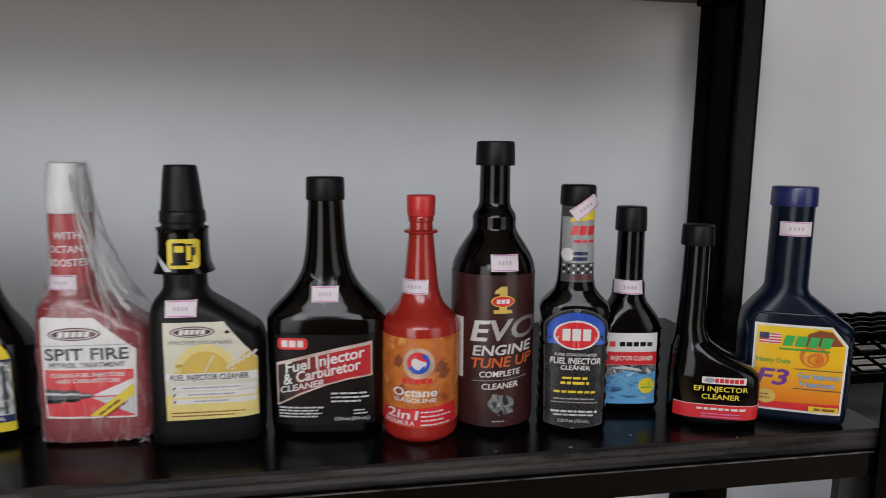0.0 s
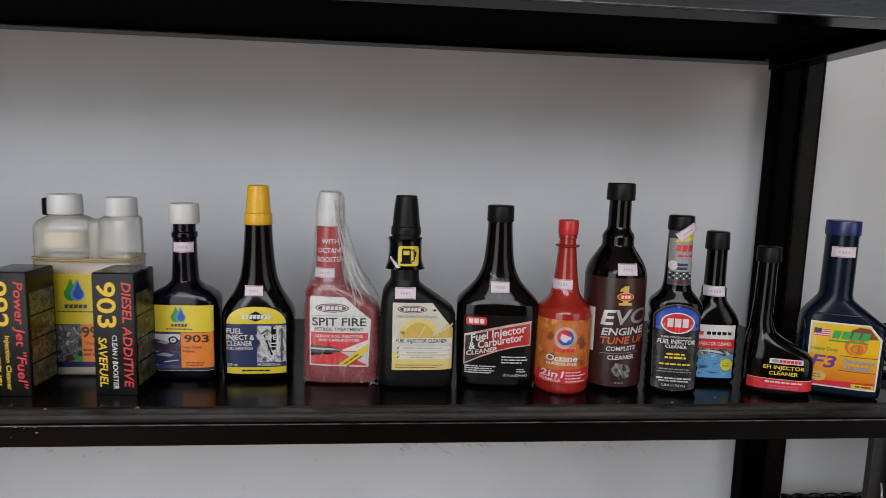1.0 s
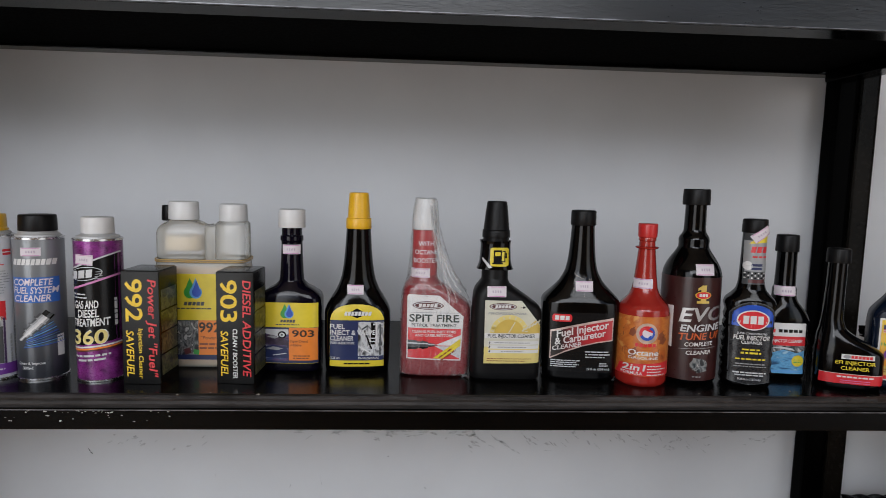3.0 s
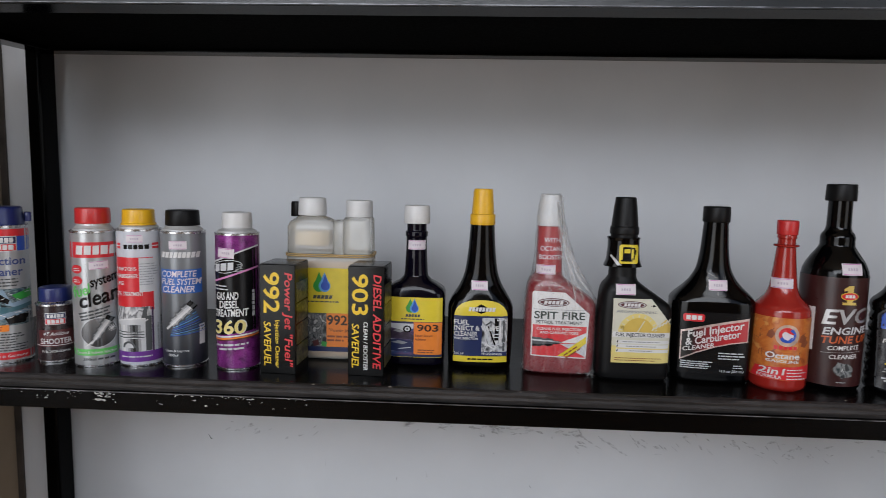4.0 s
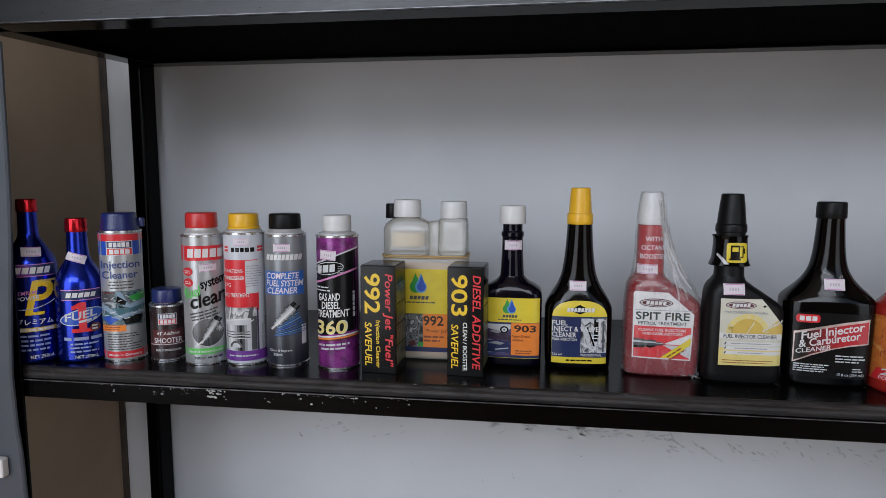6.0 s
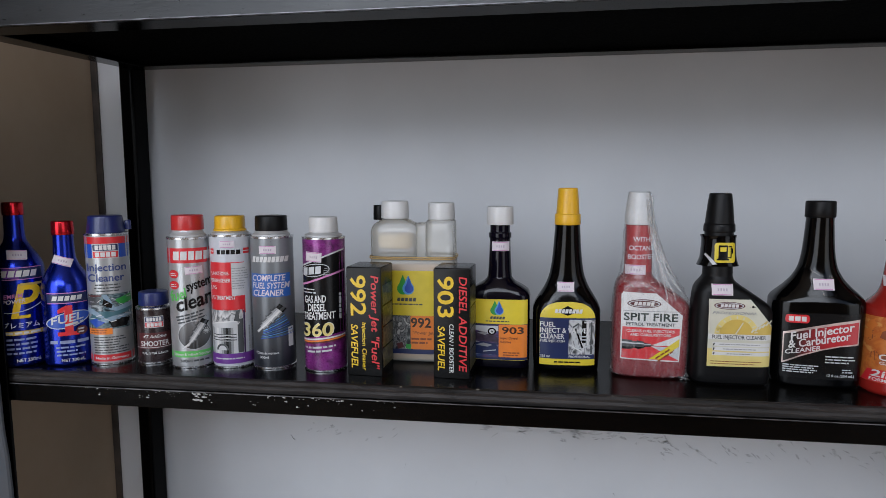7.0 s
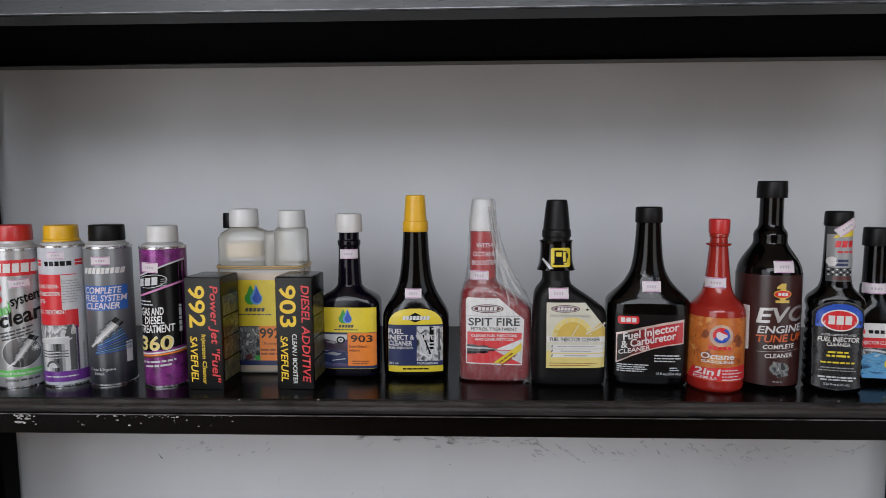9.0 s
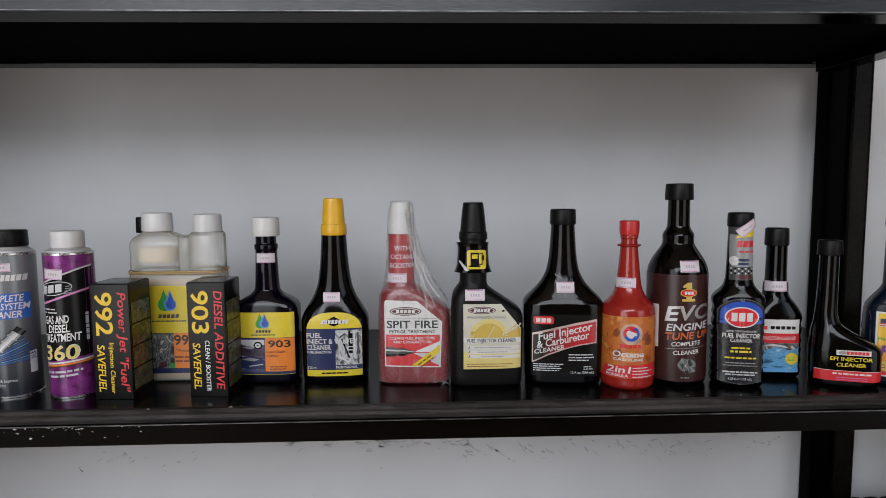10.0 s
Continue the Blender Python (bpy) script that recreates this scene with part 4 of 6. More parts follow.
# 5: silver fuel system tin with a red cap
t = can("additive_can", -0.780, 0.500, 29, 25.7, 166, 196, 19.6, M_CANSIL, M_REDCAP, "red plastic cap", "silver fuel system cleaner tin with red cap")
t.rect(0, 145.5, 50.6, 19, I_RED, 0, "band")
t.blocks(3, 145.5, 44, 11, 5, I_WHITE, 1, skew=0.06)
for dz in (122, 108):
    t.oval(-18, dz, 5.4, 5.4, I_RED, 2, "seal")
    t.bars(-18, dz + 0.8, 7, 2, 2.4, I_WHITE, 3, h=1.1, seed=3)
t.sticker(5, 127, 20, 10, rot=3)
t.text("fuel", -13.5, 96, 13, I_LIME, 3, w=20, shear=0.25, rot=16, bold=0.035)
t.text("system", 10, 110, 12, I_BLACK, 3, w=32, shear=0.25, rot=16, bold=0.035)
t.text("clean", 4, 88, 18, I_BLACK, 3, w=44, shear=0.25, rot=14, bold=0.045)
t.bars(0, 71, 36, 3, 4, I_DGREY, 2, h=2, seed=6, rot=14)
t.oval(3, 43, 20, 19, I_LGREY, 0, "picture")
t.oval(3, 43, 19, 18, fade_print("grey_disc_print", (0.05, 0.05, 0.052), 0.03, (0.17, 0.17, 0.175), 0.06, 0.3, 0.2), 1, "picture")
plug_emblem(t, 5, 45, 1.35, 56, 2)
t.poly([(-13, 25), (-5, 33), (-3.5, 30.5)], I_WHITE, 3, "picture")
for a in range(0, 180, 36):
    t.rect(17, 47, 9, 0.7, I_WHITE, 3, "picture", rot=a)
t.rect(0, 18.5, 50.6, 8, I_LIME, 0, "band")
t.text("Direct & Indirect Injection", 0, 18.5, 3.4, I_WHITE, 2, w=42)
t.text("300ml", -8, 10, 3.6, I_DGREY, 2, w=14)
t.bars(10, 10, 18, 1, 3, I_DGREY, 2, h=2.4, seed=4)
t.finish({"label": "printed tin label with injector picture", "price_sticker": "faded price sticker"})

# 6: pale tin with a red panel and a yellow cap
t = can("additive_can", -0.726, 0.508, 12, 26.0, 169, 195, 18.6, M_CANWHT, M_YELCAP, "yellow plastic cap", "white and red treatment tin with yellow cap")
t.blocks(3, 150, 29, 5.6, 5, I_BLACK, 1)
for dx in (-18, 22):
    t.rect(dx, 151, 5, 7, I_RED, 1, "brand_mark")
    t.rect(dx, 151, 5.2, 1.2, I_WHITE, 2, "brand_mark")
t.add("cap_brim", lathe([(175.4, 19.2), (176, 20.6), (177.6, 20.2), (178.6, 18.8)], sub=2).solid(), M_YELCAP)
t.sticker(2, 160, 18, 9)
t.rect(-3, 104, 46, 66, I_RED, 0, "band")
t.text("FUNKTIONS-", -9, 123, 4.6, I_WHITE, 2, w=26)
t.text("VERBESSERER", -9, 114, 4.6, I_WHITE, 2, w=28)
t.text("LPG", -17, 105, 4.6, I_WHITE, 2, w=9)
t.text("LPG TREATMENT", -6, 92, 5, I_WHITE, 2, w=32)
t.rect(16, 115, 20, 42, I_LGREY, 2, "picture")
t.bars(15, 129, 17, 9, 3.2, I_GREY, 3, h=1.1, seed=17)
t.rect(-2, 46, 45, 60, I_LGREY, 0, "picture")
t.rect(-4, 67, 40, 17, P_STEEL, 1, "picture")
t.poly([(6, 58), (13, 58), (13, 75), (10, 75)], I_DGREY, 2, "picture")
t.oval(-5, 57.5, 19, 4, I_WHITE, 2, "picture", rot=6)
t.oval(-5, 56.6, 18, 3.2, I_LGREY, 3, "picture", rot=6)
for i, m in enumerate((I_GREY, I_LGREY, I_WHITE, I_LGREY, I_GREY, I_DGREY, I_BLACK, I_DGREY, I_GREY, I_LGREY)):
    t.rect(-20.3 + i * 3.1, 36, 3.15, 34, m, 1, "picture")
for zz in (44, 40.5, 37):
    t.rect(-6, zz, 31, 1.3, I_DGREY, 2, "picture")
    t.rect(-6, zz - 1.0, 31, 0.6, I_WHITE, 2, "picture")
t.oval(-8, 24, 8, 8.5, I_DGREY, 2, "picture", a0=0, a1=180)
t.oval(-8, 24, 5.4, 6, I_LGREY, 3, "picture", a0=0, a1=180)
t.rect(14, 42, 6, 44, I_DGREY, 2, "picture")
t.rect(18.2, 46, 1.6, 56, mat("ink_dull_violet", (0.05, 0.025, 0.08), 0.32), 2, "picture")
t.bars(22.5, 40, 60, 2, 2.4, I_GREY, 2, h=1.2, seed=31, rot=90)
t.rect(0, 13, 51.2, 13, I_PURPLE, 5, "band")
t.bars(0, 13, 34, 1, 3, I_LGREY, 6, h=1.6, seed=2, align=0)
t.finish({"label": "printed tin label with red panel and piston picture", "price_sticker": "faded price sticker"})

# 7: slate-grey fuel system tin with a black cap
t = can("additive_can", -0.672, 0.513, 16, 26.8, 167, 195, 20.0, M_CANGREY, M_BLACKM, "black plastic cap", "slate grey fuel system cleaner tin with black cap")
t.sticker(-2, 153, 20, 10)
t.blocks(0, 141, 44, 7.0, 9, I_WHITE, 1, skew=0.2)
t.rect(-2, 108, 50, 30, ink("cobalt", (0.03, 0.12, 0.42)), 0, "band")
t.text("COMPLETE", -2, 117.5, 7.6, I_STICK, 2, w=40, shear=0.2, bold=0.01)
t.text("FUEL SYSTEM", 0, 108, 7.6, I_STICK, 2, w=45, shear=0.2, bold=0.01)
t.text("CLEANER", -3, 98.5, 7.6, I_STICK, 2, w=37, shear=0.2, bold=0.01)
for i in range(24):
    t.rect(6 - i * 0.1, 41 + i * 1.1, 40 - 0.6 * i, 0.35 + 0.35 * (i % 3), (I_NAVY, I_BLUE, I_TEAL, I_NAVY, I_SKY)[i % 5], 1 + i % 2, "streak", rot=6 + i * 1.3)
plug_emblem(t, -2, 64, 1.55, 46, 3)
t.text("Clean & Improve", -6, 21, 3.2, I_LGREY, 2, w=28)
t.text("300ml", -10, 15.5, 3.2, I_LGREY, 2, w=11)
t.rect(22, 40, 5, 26, I_WHITE, 1, "barcode_panel")
t.finish({"label": "printed tin label with spark plug picture", "price_sticker": "faded price sticker"})

# 8: purple gas and diesel treatment tin with a white cap
t = can("additive_can", -0.6005, 0.508, 4, 26.4, 167, 194, 17.8, M_CANPUR, M_WHITE, "white ridged plastic cap", "purple and black diesel treatment tin, white cap")
t.poly([(-26, 148 - 14), (-26, 42), (26, 50), (26, 154)], I_BLACK, 0, "band")
t.poly([(-26, 132), (-26, 134), (26, 155), (26, 153)], I_LGREY, 1, "band")
t.poly([(-26, 108), (-26, 110.5), (26, 129), (26, 126.5)], I_PINK, 1, "band")
t.oval(-6, 129, 19, 8, I_LGREY, 2, "brand_mark", rot=8)
t.oval(-6, 129, 18, 7.2, I_BLACK, 3, "brand_mark", rot=8)
t.blocks(-9, 128.5, 26, 9, 3, I_LGREY, 4, rot=8, skew=0.2)
for i in range(4):
    t.rect(9, 124 + 2.6 * i, 8 - i, 0.9, I_GREY, 5, "brand_mark", rot=8)
t.sticker(-6, 145.5, 20, 12, rot=-4)
t.bars(-12, 105, 22, 2, 4, I_LGREY, 2, h=1.6, seed=3)
t.text("GAS AND", -6, 93, 9, I_WHITE, 2, w=28, shear=0.15, rot=3, bold=0.04)
t.text("DIESEL", -4, 82.5, 9, I_WHITE, 2, w=24, shear=0.15, rot=3, bold=0.04)
t.text("TREATMENT", -2, 72, 9, I_WHITE, 2, w=41, shear=0.15, rot=3, bold=0.04)
t.text("360", -4, 54.5, 17, I_WHITE, 2, w=41, shear=0.1, rot=3, bold=0.05)
t.text("360", -4, 54.5, 16, I_PALEY, 3, w=39.5, shear=0.1, rot=3, bold=0.03)
t.bars(22.5, 84, 34, 1, 3, I_LGREY, 2, h=2, seed=9, rot=90)
for dz, m in ((43, I_WHITE), (40.5, I_ORANGE), (38.5, I_DRED)):
    t.poly([(-26, dz - 4), (-26, dz - 2), (26, dz + 4), (26, dz + 2)], m, 2, "band")
t.bars(-2, 32, 40, 2, 5, I_LGREY, 2, h=2.4, seed=22, align=0, rot=5)
t.finish({"label": "black printed label with white lettering", "price_sticker": "white price sticker"})


def carton(x, y, rz, number, line, line2, col2, seed, label):
    """A narrow black carton with lettering that runs downwards."""
    t = Thing("carton", x, y, SHELF, rz, label, "box", "cartons in front of the jug")
    w, d, h = 22.0, 25.0, 134.0
    t.shape = Shape([(0, -w, w, d, 60), (h, -w, w, d, 60)], 1)
    t.add("carton_body", box_bm(-w / 1000, w / 1000, -d / 1000, d / 1000, 0, h / 1000, 0.0007), M_BOX)
    flap = box_bm(-w / 1000 + 0.001, w / 1000 - 0.001, -d / 1000 + 0.001, d / 1000 - 0.001, h / 1000 + 0.0002, h / 1000 + 0.0011, 0.0003)
    t.add("top_flap", flap, mat("card_flap", (0.009, 0.009, 0.0095), 0.25, spec=0.3))
    t.where = "front_print"
    t.text(number, -7, 100, 19, I_YEL, 1, w=50, rot=-90, bold=0.02)
    t.text("SAVEFUEL", -12.5, 37, 8.5, I_YEL, 1, w=55, rot=-90, shear=0.15, bold=0.01)
    t.text(line2, 0, 37, 5.2, col2, 1, w=60, rot=-90, shear=0.1)
    t.text(line, 14, 67, 9.5, I_RED, 1, w=116, rot=-90, shear=0.15, bold=0.01)
    # picture on the side of the carton
    bm = bmesh.new()
    q = (w + 0.3) / 1000
    for k in range(4):
        z0, z1 = 0.010 + 0.026 * k, 0.034 + 0.026 * k
        bm.faces.new([bm.verts.new((q, yy, zz)) for yy, zz in ((-0.021, z0), (0.022, z0), (0.022, z1), (-0.021, z1))])
    tagged(t.add("side_picture", bm, P_OLIVE), kind="stuff")
    return t.finish({"front_print": "yellow and red lettering running downwards"})


carton(-0.5390, 0.501, -3, "992", 'Power Jet "Fuel"', "Injection Cleaner", I_YEL, 4, "black card carton with yellow and red lettering")
carton(-0.4320, 0.504, -3, "903", "DIESEL ADDITIVE", "CLEAN / BOOSTER", I_WHITE, 8, "black diesel additive carton with yellow lettering")


def drops(t, x, z, k):
    """Two overlapping drops, green and blue."""
    for dx, m, ly in ((-3.2, I_GREEN, 2), (1.6, I_SKY, 3), (2.2, I_BLUE, 4)):
        r = 5.2 if m is not I_BLUE else 3.8
        pts = [(x + k * (dx + r * math.cos(radians(a))), z + k * (-2 + r * math.sin(radians(a)))) for a in range(-230, 51, 20)]
        t.poly(pts + [(x + k * dx, z + k * (r + 4.5))], m, ly, "drop_mark")


# 10: clear twin-neck jug with amber fluid
t = Thing("dosing_jug", -0.4955, 0.570, SHELF, 0, "milky clear twin-neck jug half full of amber fluid", "bottle", GROUP)
t.shape = Shape([(0, -53, 53, 26, 5), (4, -57, 57, 30, 5), (126, -57, 57, 30, 5), (134, -57, 57, 29, 5), (138, -55, 55, 26, 5)], 3)
t.add("lower_body", t.shape.solid(), M_JUG)
t.add("chamber", Shape([(138.2, -53.5, 5, 22, 4), (141, -56.5, 8, 26, 4), (172, -56.5, 8, 26, 4), (180, -54, 5, 24, 3.6), (186, -46, -4, 18, 2.8), (188.5, -42, -10, 15, 2.2)], 3).solid(), M_JUG, "clear chamber")
t.add("chamber", Shape([(138.2, 20, 53, 22, 4), (141, 17, 56, 26, 4), (183, 17.5, 55.5, 25, 4), (187, 19, 54.5, 20, 3.4), (188.5, 22, 52, 16, 2.6)], 3).solid(), M_JUG, "clear chamber")
t.add("bridge", Shape([(138.2, 4, 22, 20, 4), (180, 4, 22, 20, 4), (183, 5, 21, 17, 4)], 2).solid(seg=32), M_JUG)
t.add("fluid", Shape([(2, -52, 52, 25, 5), (5, -55.6, 55.6, 28.4, 5), (129, -55.6, 55.6, 28.4, 5), (130, -55, 55, 28, 5)], 2).solid(), M_AMBER, "amber fluid")
t.add("fluid", Shape([(149, -45, -4, 18, 3), (151, -48, 0, 22, 3), (168, -48, 0, 22, 3), (167, -47, -1, 21, 3)], 2).solid(seg=40), M_AMBERL, "pale amber fluid")
ridged_cap(t, "cap", -26, 189, 212, 18.4, 17.6, M_WHITE, 44, "white ridged plastic cap")
ridged_cap(t, "cap", 37, 188, 210, 17.6, 16.9, M_WHITE, 44, "white ridged plastic cap")
ob = ridged_cap(t, "side_cap", -50, 186, 206, 9.5, 9.2, M_BLACKM, 24, "small black cap")
ob.location = (0, 0.016, 0)
for zz in (137.2, 139.4):
    band = Shape([(zz - 0.8, -57.6, 57.6, 30.2, 5), (zz, -58.3, 58.3, 30.9, 5), (zz + 0.8, -57.6, 57.6, 30.2, 5)], 2)
    t.add("rubber_band", band.solid(caps=False), M_RUBBER, "thin tan rubber band")
t.fit = (1.0, 0.0, 1.04, 0.0)
t.rect(0, 89, 100, 57, I_LEMON, 0, "label")
t.rect(0, 36, 100, 49, I_DGREY, 1, "picture")
t.rect(-25, 38, 49, 43, P_ENGINE, 2, "picture")
t.rect(-14, 22, 8, 7, I_DRED, 3, "picture", rot=20)
t.rect(-3, 21, 7, 6, I_GREEN, 3, "picture", rot=-10)
t.rect(25, 36, 50, 49, I_ORANGE, 2, "panel")
t.rect(0, 14.5, 100, 6, I_NAVY, 3, "panel")
drops(t, -5, 98, 1.5)
t.blocks(-5, 81, 26, 4.5, 5, I_DGREY, 2, skew=0.2)
t.bars(-5, 75, 42, 1, 3, I_DGREY, 2, h=1.6, seed=3, align=0)
t.text("992", 14, 52, 12, I_DARKTEXT, 4, w=27, bold=0.045)
t.text('"Power Jet"', 18, 39, 4, I_BROWN, 4, w=30)
t.bars(16, 31, 30, 2, 5, I_BROWN, 4, h=2.4, seed=6)
t.finish({"label": "yellow and orange paper label"})

# 12: dark bottle with a yellow and orange label
t = fuel_bottle("additive_bottle", -0.3795, 0.548, -2, sym([(0, 34, 19, 4.5), (3, 38.5, 22.5, 4.5), (92, 39, 23, 4.5), (99, 37, 22, 4), (105, 30, 20, 3.2), (111, 20, 17, 2.4), (117, 15.5, 14.5, 2), (135, 14.2, 14.2, 2),
                                                            (165, 13.2, 13.2, 2), (167, 14.4, 14.4, 2), (172, 14.4, 14.4, 2), (174, 12.6, 12.6, 2), (184, 12.6, 12.6, 2)]),
                mat("indigo_black_plastic", (0.0022, 0.0016, 0.0058), 0.10, vary=0.05, bump=0.02, scale=40, spec=0.27), "dark indigo plastic bottle with yellow and orange label")
ridged_cap(t, "cap", 0, 183, 206, 16.6, 16.0, M_WHITE, 44, "white ridged plastic cap")
t.fit = (1.0, 1.5, 1.0, 0.0)
t.rect(-1, 51, 72, 78, I_LEMON, 0, "label")
t.rect(-1, 35.5, 72, 46, I_NAVY, 1, "panel")
t.rect(17, 37, 35, 42, I_ORANGE, 2, "panel")
t.rect(-18.5, 36, 35, 41, P_CAR, 2, "picture")
t.poly([(-36, 56), (-1, 56), (-1, 50), (-14, 46), (-36, 52)], I_LGREY, 3, "car_picture")
t.poly([(-36, 45), (-24, 49), (-10, 46), (-1, 41), (-1, 35), (-36, 38)], mat("ink_plum", (0.045, 0.03, 0.055), 0.3, vary=0.3, scale=200), 3, "car_picture")
t.poly([(-28, 46.5), (-22, 48.2), (-13, 46), (-18, 44)], I_GREY, 4, "car_picture")
t.poly([(-36, 33), (-20, 36), (-4, 33), (-1, 27), (-1, 19), (-36, 20)], I_NAVY, 3, "car_picture")
t.poly([(-30, 31), (-20, 34), (-8, 31.5), (-14, 29)], I_GREY, 4, "car_picture")
t.rect(-12, 24, 17, 1.2, I_LGREY, 4, "car_picture", rot=8)
t.oval(-9, 49, 5.4, 4.6, I_BLACK, 4, "car_picture")
t.oval(-9, 49, 3.4, 2.9, I_LGREY, 5, "car_picture")
t.oval(-9, 49, 1.4, 1.2, I_DGREY, 6, "car_picture")
drops(t, -2, 78, 1.1)
t.blocks(-2, 66.5, 19, 3.4, 5, I_DGREY, 2, skew=0.2)
t.bars(-2, 62, 30, 1, 3, I_DGREY, 2, h=1.3, seed=3, align=0)
t.text("903", 17, 51, 8.5, I_DARKTEXT, 4, w=27, bold=0.045)
t.text("Super Diesel", 12, 41, 3, I_BROWN, 4, w=22)
t.text("Additive", 8, 36, 3, I_BROWN, 4, w=14)
t.bars(18, 22, 26, 2, 3, I_BROWN, 4, h=1.5, seed=3)
t.sticker(0, 156, 20, 12)
t.finish({"label": "yellow, orange and blue paper label", "price_sticker": "white price sticker"})

# 13: black bottle with a yellow spout cap
t = fuel_bottle("additive_bottle", -0.295, 0.548, 2, sym([(0, 36, 20, 3.6), (3, 40.5, 24, 3.6), (60, 42, 25, 3.6), (76, 42, 25, 3.6), (85, 39.5, 24, 3.2), (95, 34, 22, 2.8), (108, 26.5, 19, 2.2),
                                                           (124, 21, 17, 2), (150, 17.6, 16, 2), (184, 15.4, 15.4, 2)]), M_BLACK, "black plastic bottle with yellow spout cap")
s = lathe([(183, 15.2), (184, 16.2), (196, 15.9), (196.6, 15.6), (197, 14.2), (199, 14.1), (226, 12.3), (228.4, 11.8), (229, 10.4)], sub=3)
t.add("cap", s.solid(), M_YELCAP, "yellow tapered spout cap")
arch = [(-34, 9), (34, 9)] + [(34 * math.copysign(abs(math.cos(radians(a))) ** 0.75, math.cos(radians(a))), 66 + 23 * math.sin(radians(a)) ** 0.9) for a in range(0, 181, 12)]
t.poly(arch, I_LEMON, 0, "label")
t.rect(0, 43, 67.5, 52, I_NAVY, 1, "panel")
t.rect(17.5, 45, 32, 44, P_STEEL, 2, "picture")
for x, z, w, h, a, m in ((8, 44, 3, 30, 20, I_LGREY), (14, 44, 2, 26, 20, I_BLACK), (20, 52, 5, 28, 0, I_BLACK), (24.5, 50, 2, 30, 0, I_WHITE), (29, 44, 2.4, 40, 0, I_DGREY), (22, 33, 16, 2, 15, I_LGREY),
                         (12, 30, 14, 1.6, -30, I_WHITE), (26, 64, 12, 2, 0, I_LGREY), (10, 60, 9, 2, 35, I_DGREY), (20, 42, 9, 1.4, 0, I_LGREY), (20, 46, 9, 1.4, 0, I_LGREY)):
    t.rect(x, z, w, h, m, 3 + (w < 3) + (h < 3), "picture", rot=a)
t.poly([(-13, 77), (0, 84), (13, 77), (0, 72)], I_BLACK, 2, "brand_mark")
t.blocks(1, 77.5, 34, 5.0, 8, I_WHITE, 3, skew=0.2)
t.text("FUEL", -24, 61, 6, I_WHITE, 6, w=18, bold=0.015)
t.text("INJECT & VALVE", -5, 53.5, 6, I_WHITE, 6, w=56, bold=0.015)
t.text("CLEANER", -18.5, 46, 6, I_WHITE, 6, w=29, bold=0.015)
t.text("FUEL INJECTION", -18, 40, 3, I_WHITE, 6, w=29)
t.text("325 ml", -27, 20.5, 2.8, I_WHITE, 6, w=11)
t.text("PROFESSIONAL", 15, 20.5, 3, I_WHITE, 6, w=26)
t.bars(0, 13, 32, 1, 3, I_BLACK, 2, h=1.8, seed=3, align=0)
t.sticker(-2.5, 107, 20, 12)
t.finish({"label": "arched yellow and navy label", "price_sticker": "white price sticker"})


def slant_bottle(x, y, rz, material, label, width=1.0):
    """A slab-sided bottle with one long sloping shoulder and an off-centre neck."""
    k = [(0, -40, 38, 19, 4), (4, -44, 42.5, 23, 4.4), (60, -44, 44, 24, 4.4), (84, -43.5, 44, 24, 4.4), (92, -43, 41.5, 24, 4.2), (101, -42.5, 31, 23, 4), (110, -41.5, 18, 22, 3.6),
         (117, -39, 8, 20, 3), (122, -35.5, 2.5, 18, 2.5), (128, -32.5, 0.8, 16.6, 2.1), (150, -32, 0.6, 16.2, 2), (186, -31.5, 0.2, 15.8, 2)]
    return fuel_bottle("additive_bottle", x, y, rz, [(a, b * width, c * width, d, n) for a, b, c, d, n in k], material, label)


# 14: red bottle in clear film
t = slant_bottle(-0.1945, 0.535, -2, M_SPIT, "red petrol treatment bottle shrink-wrapped in clear film")
t.add("cap", lathe([(185, 16.4), (186, 16.8), (222, 12.8), (223.6, 12.2), (224, 11)], -15.6, sub=3).solid(), M_SILVER, "silver grey tapered cap")
outline = [(-39, 20), (29, 18.5), (31.5, 75), (1, 101), (-37, 102), (-39, 99)]
t.fit = (1.0, 3.0, 1.0, 3.0)
t.poly(outline, I_WHITE, 0, "label")
t.poly([(-37.6, 21.6), (27.6, 20), (28.6, 59), (-37.2, 60)], I_RED, 1, "panel")
t.oval(-13, 88.5, 19.5, 5.2, I_DRED, 1, "brand_mark")
t.oval(-13, 88.5, 18, 4.2, I_LGREY, 2, "brand_mark")
t.oval(-13, 88.5, 16.4, 3.3, I_DRED, 3, "brand_mark")
t.blocks(-13, 88.5, 24, 4.2, 5, I_WHITE, 4, skew=0.2)
t.rect(-4, 79.5, 66, 0.6, I_GREY, 2, "rule")
t.text("SPIT FIRE", -5, 72.5, 9.2, mat("ink_bottle_green", (0.012, 0.026, 0.022), 0.32), 2, w=62, bold=0.05)
t.text("PETROL TREATMENT", -5, 63.6, 3.8, I_DGREY, 2, w=56, bold=0.008)
t.text("CLEANS FUEL INJECTORS", -5, 55.5, 3.2, I_WHITE, 3, w=55, bold=0.02)
t.text("AND CARBURETTORS", -5, 50.8, 3.2, I_WHITE, 3, w=47, bold=0.02)
t.poly([(-4, 38), (28.4, 51.5), (28.1, 38)], I_WHITE, 2, "wedge")
t.poly([(-4, 37), (28.1, 37), (27.7, 21)], I_LGREY, 2, "wedge")
t.poly([(-6, 21.4), (6, 21.2), (28.2, 38), (28.3, 47)], I_LEMON, 3, "flash")
t.bars(12, 30, 26, 2, 4.2, I_BROWN, 4, h=1.8, seed=3, rot=37)
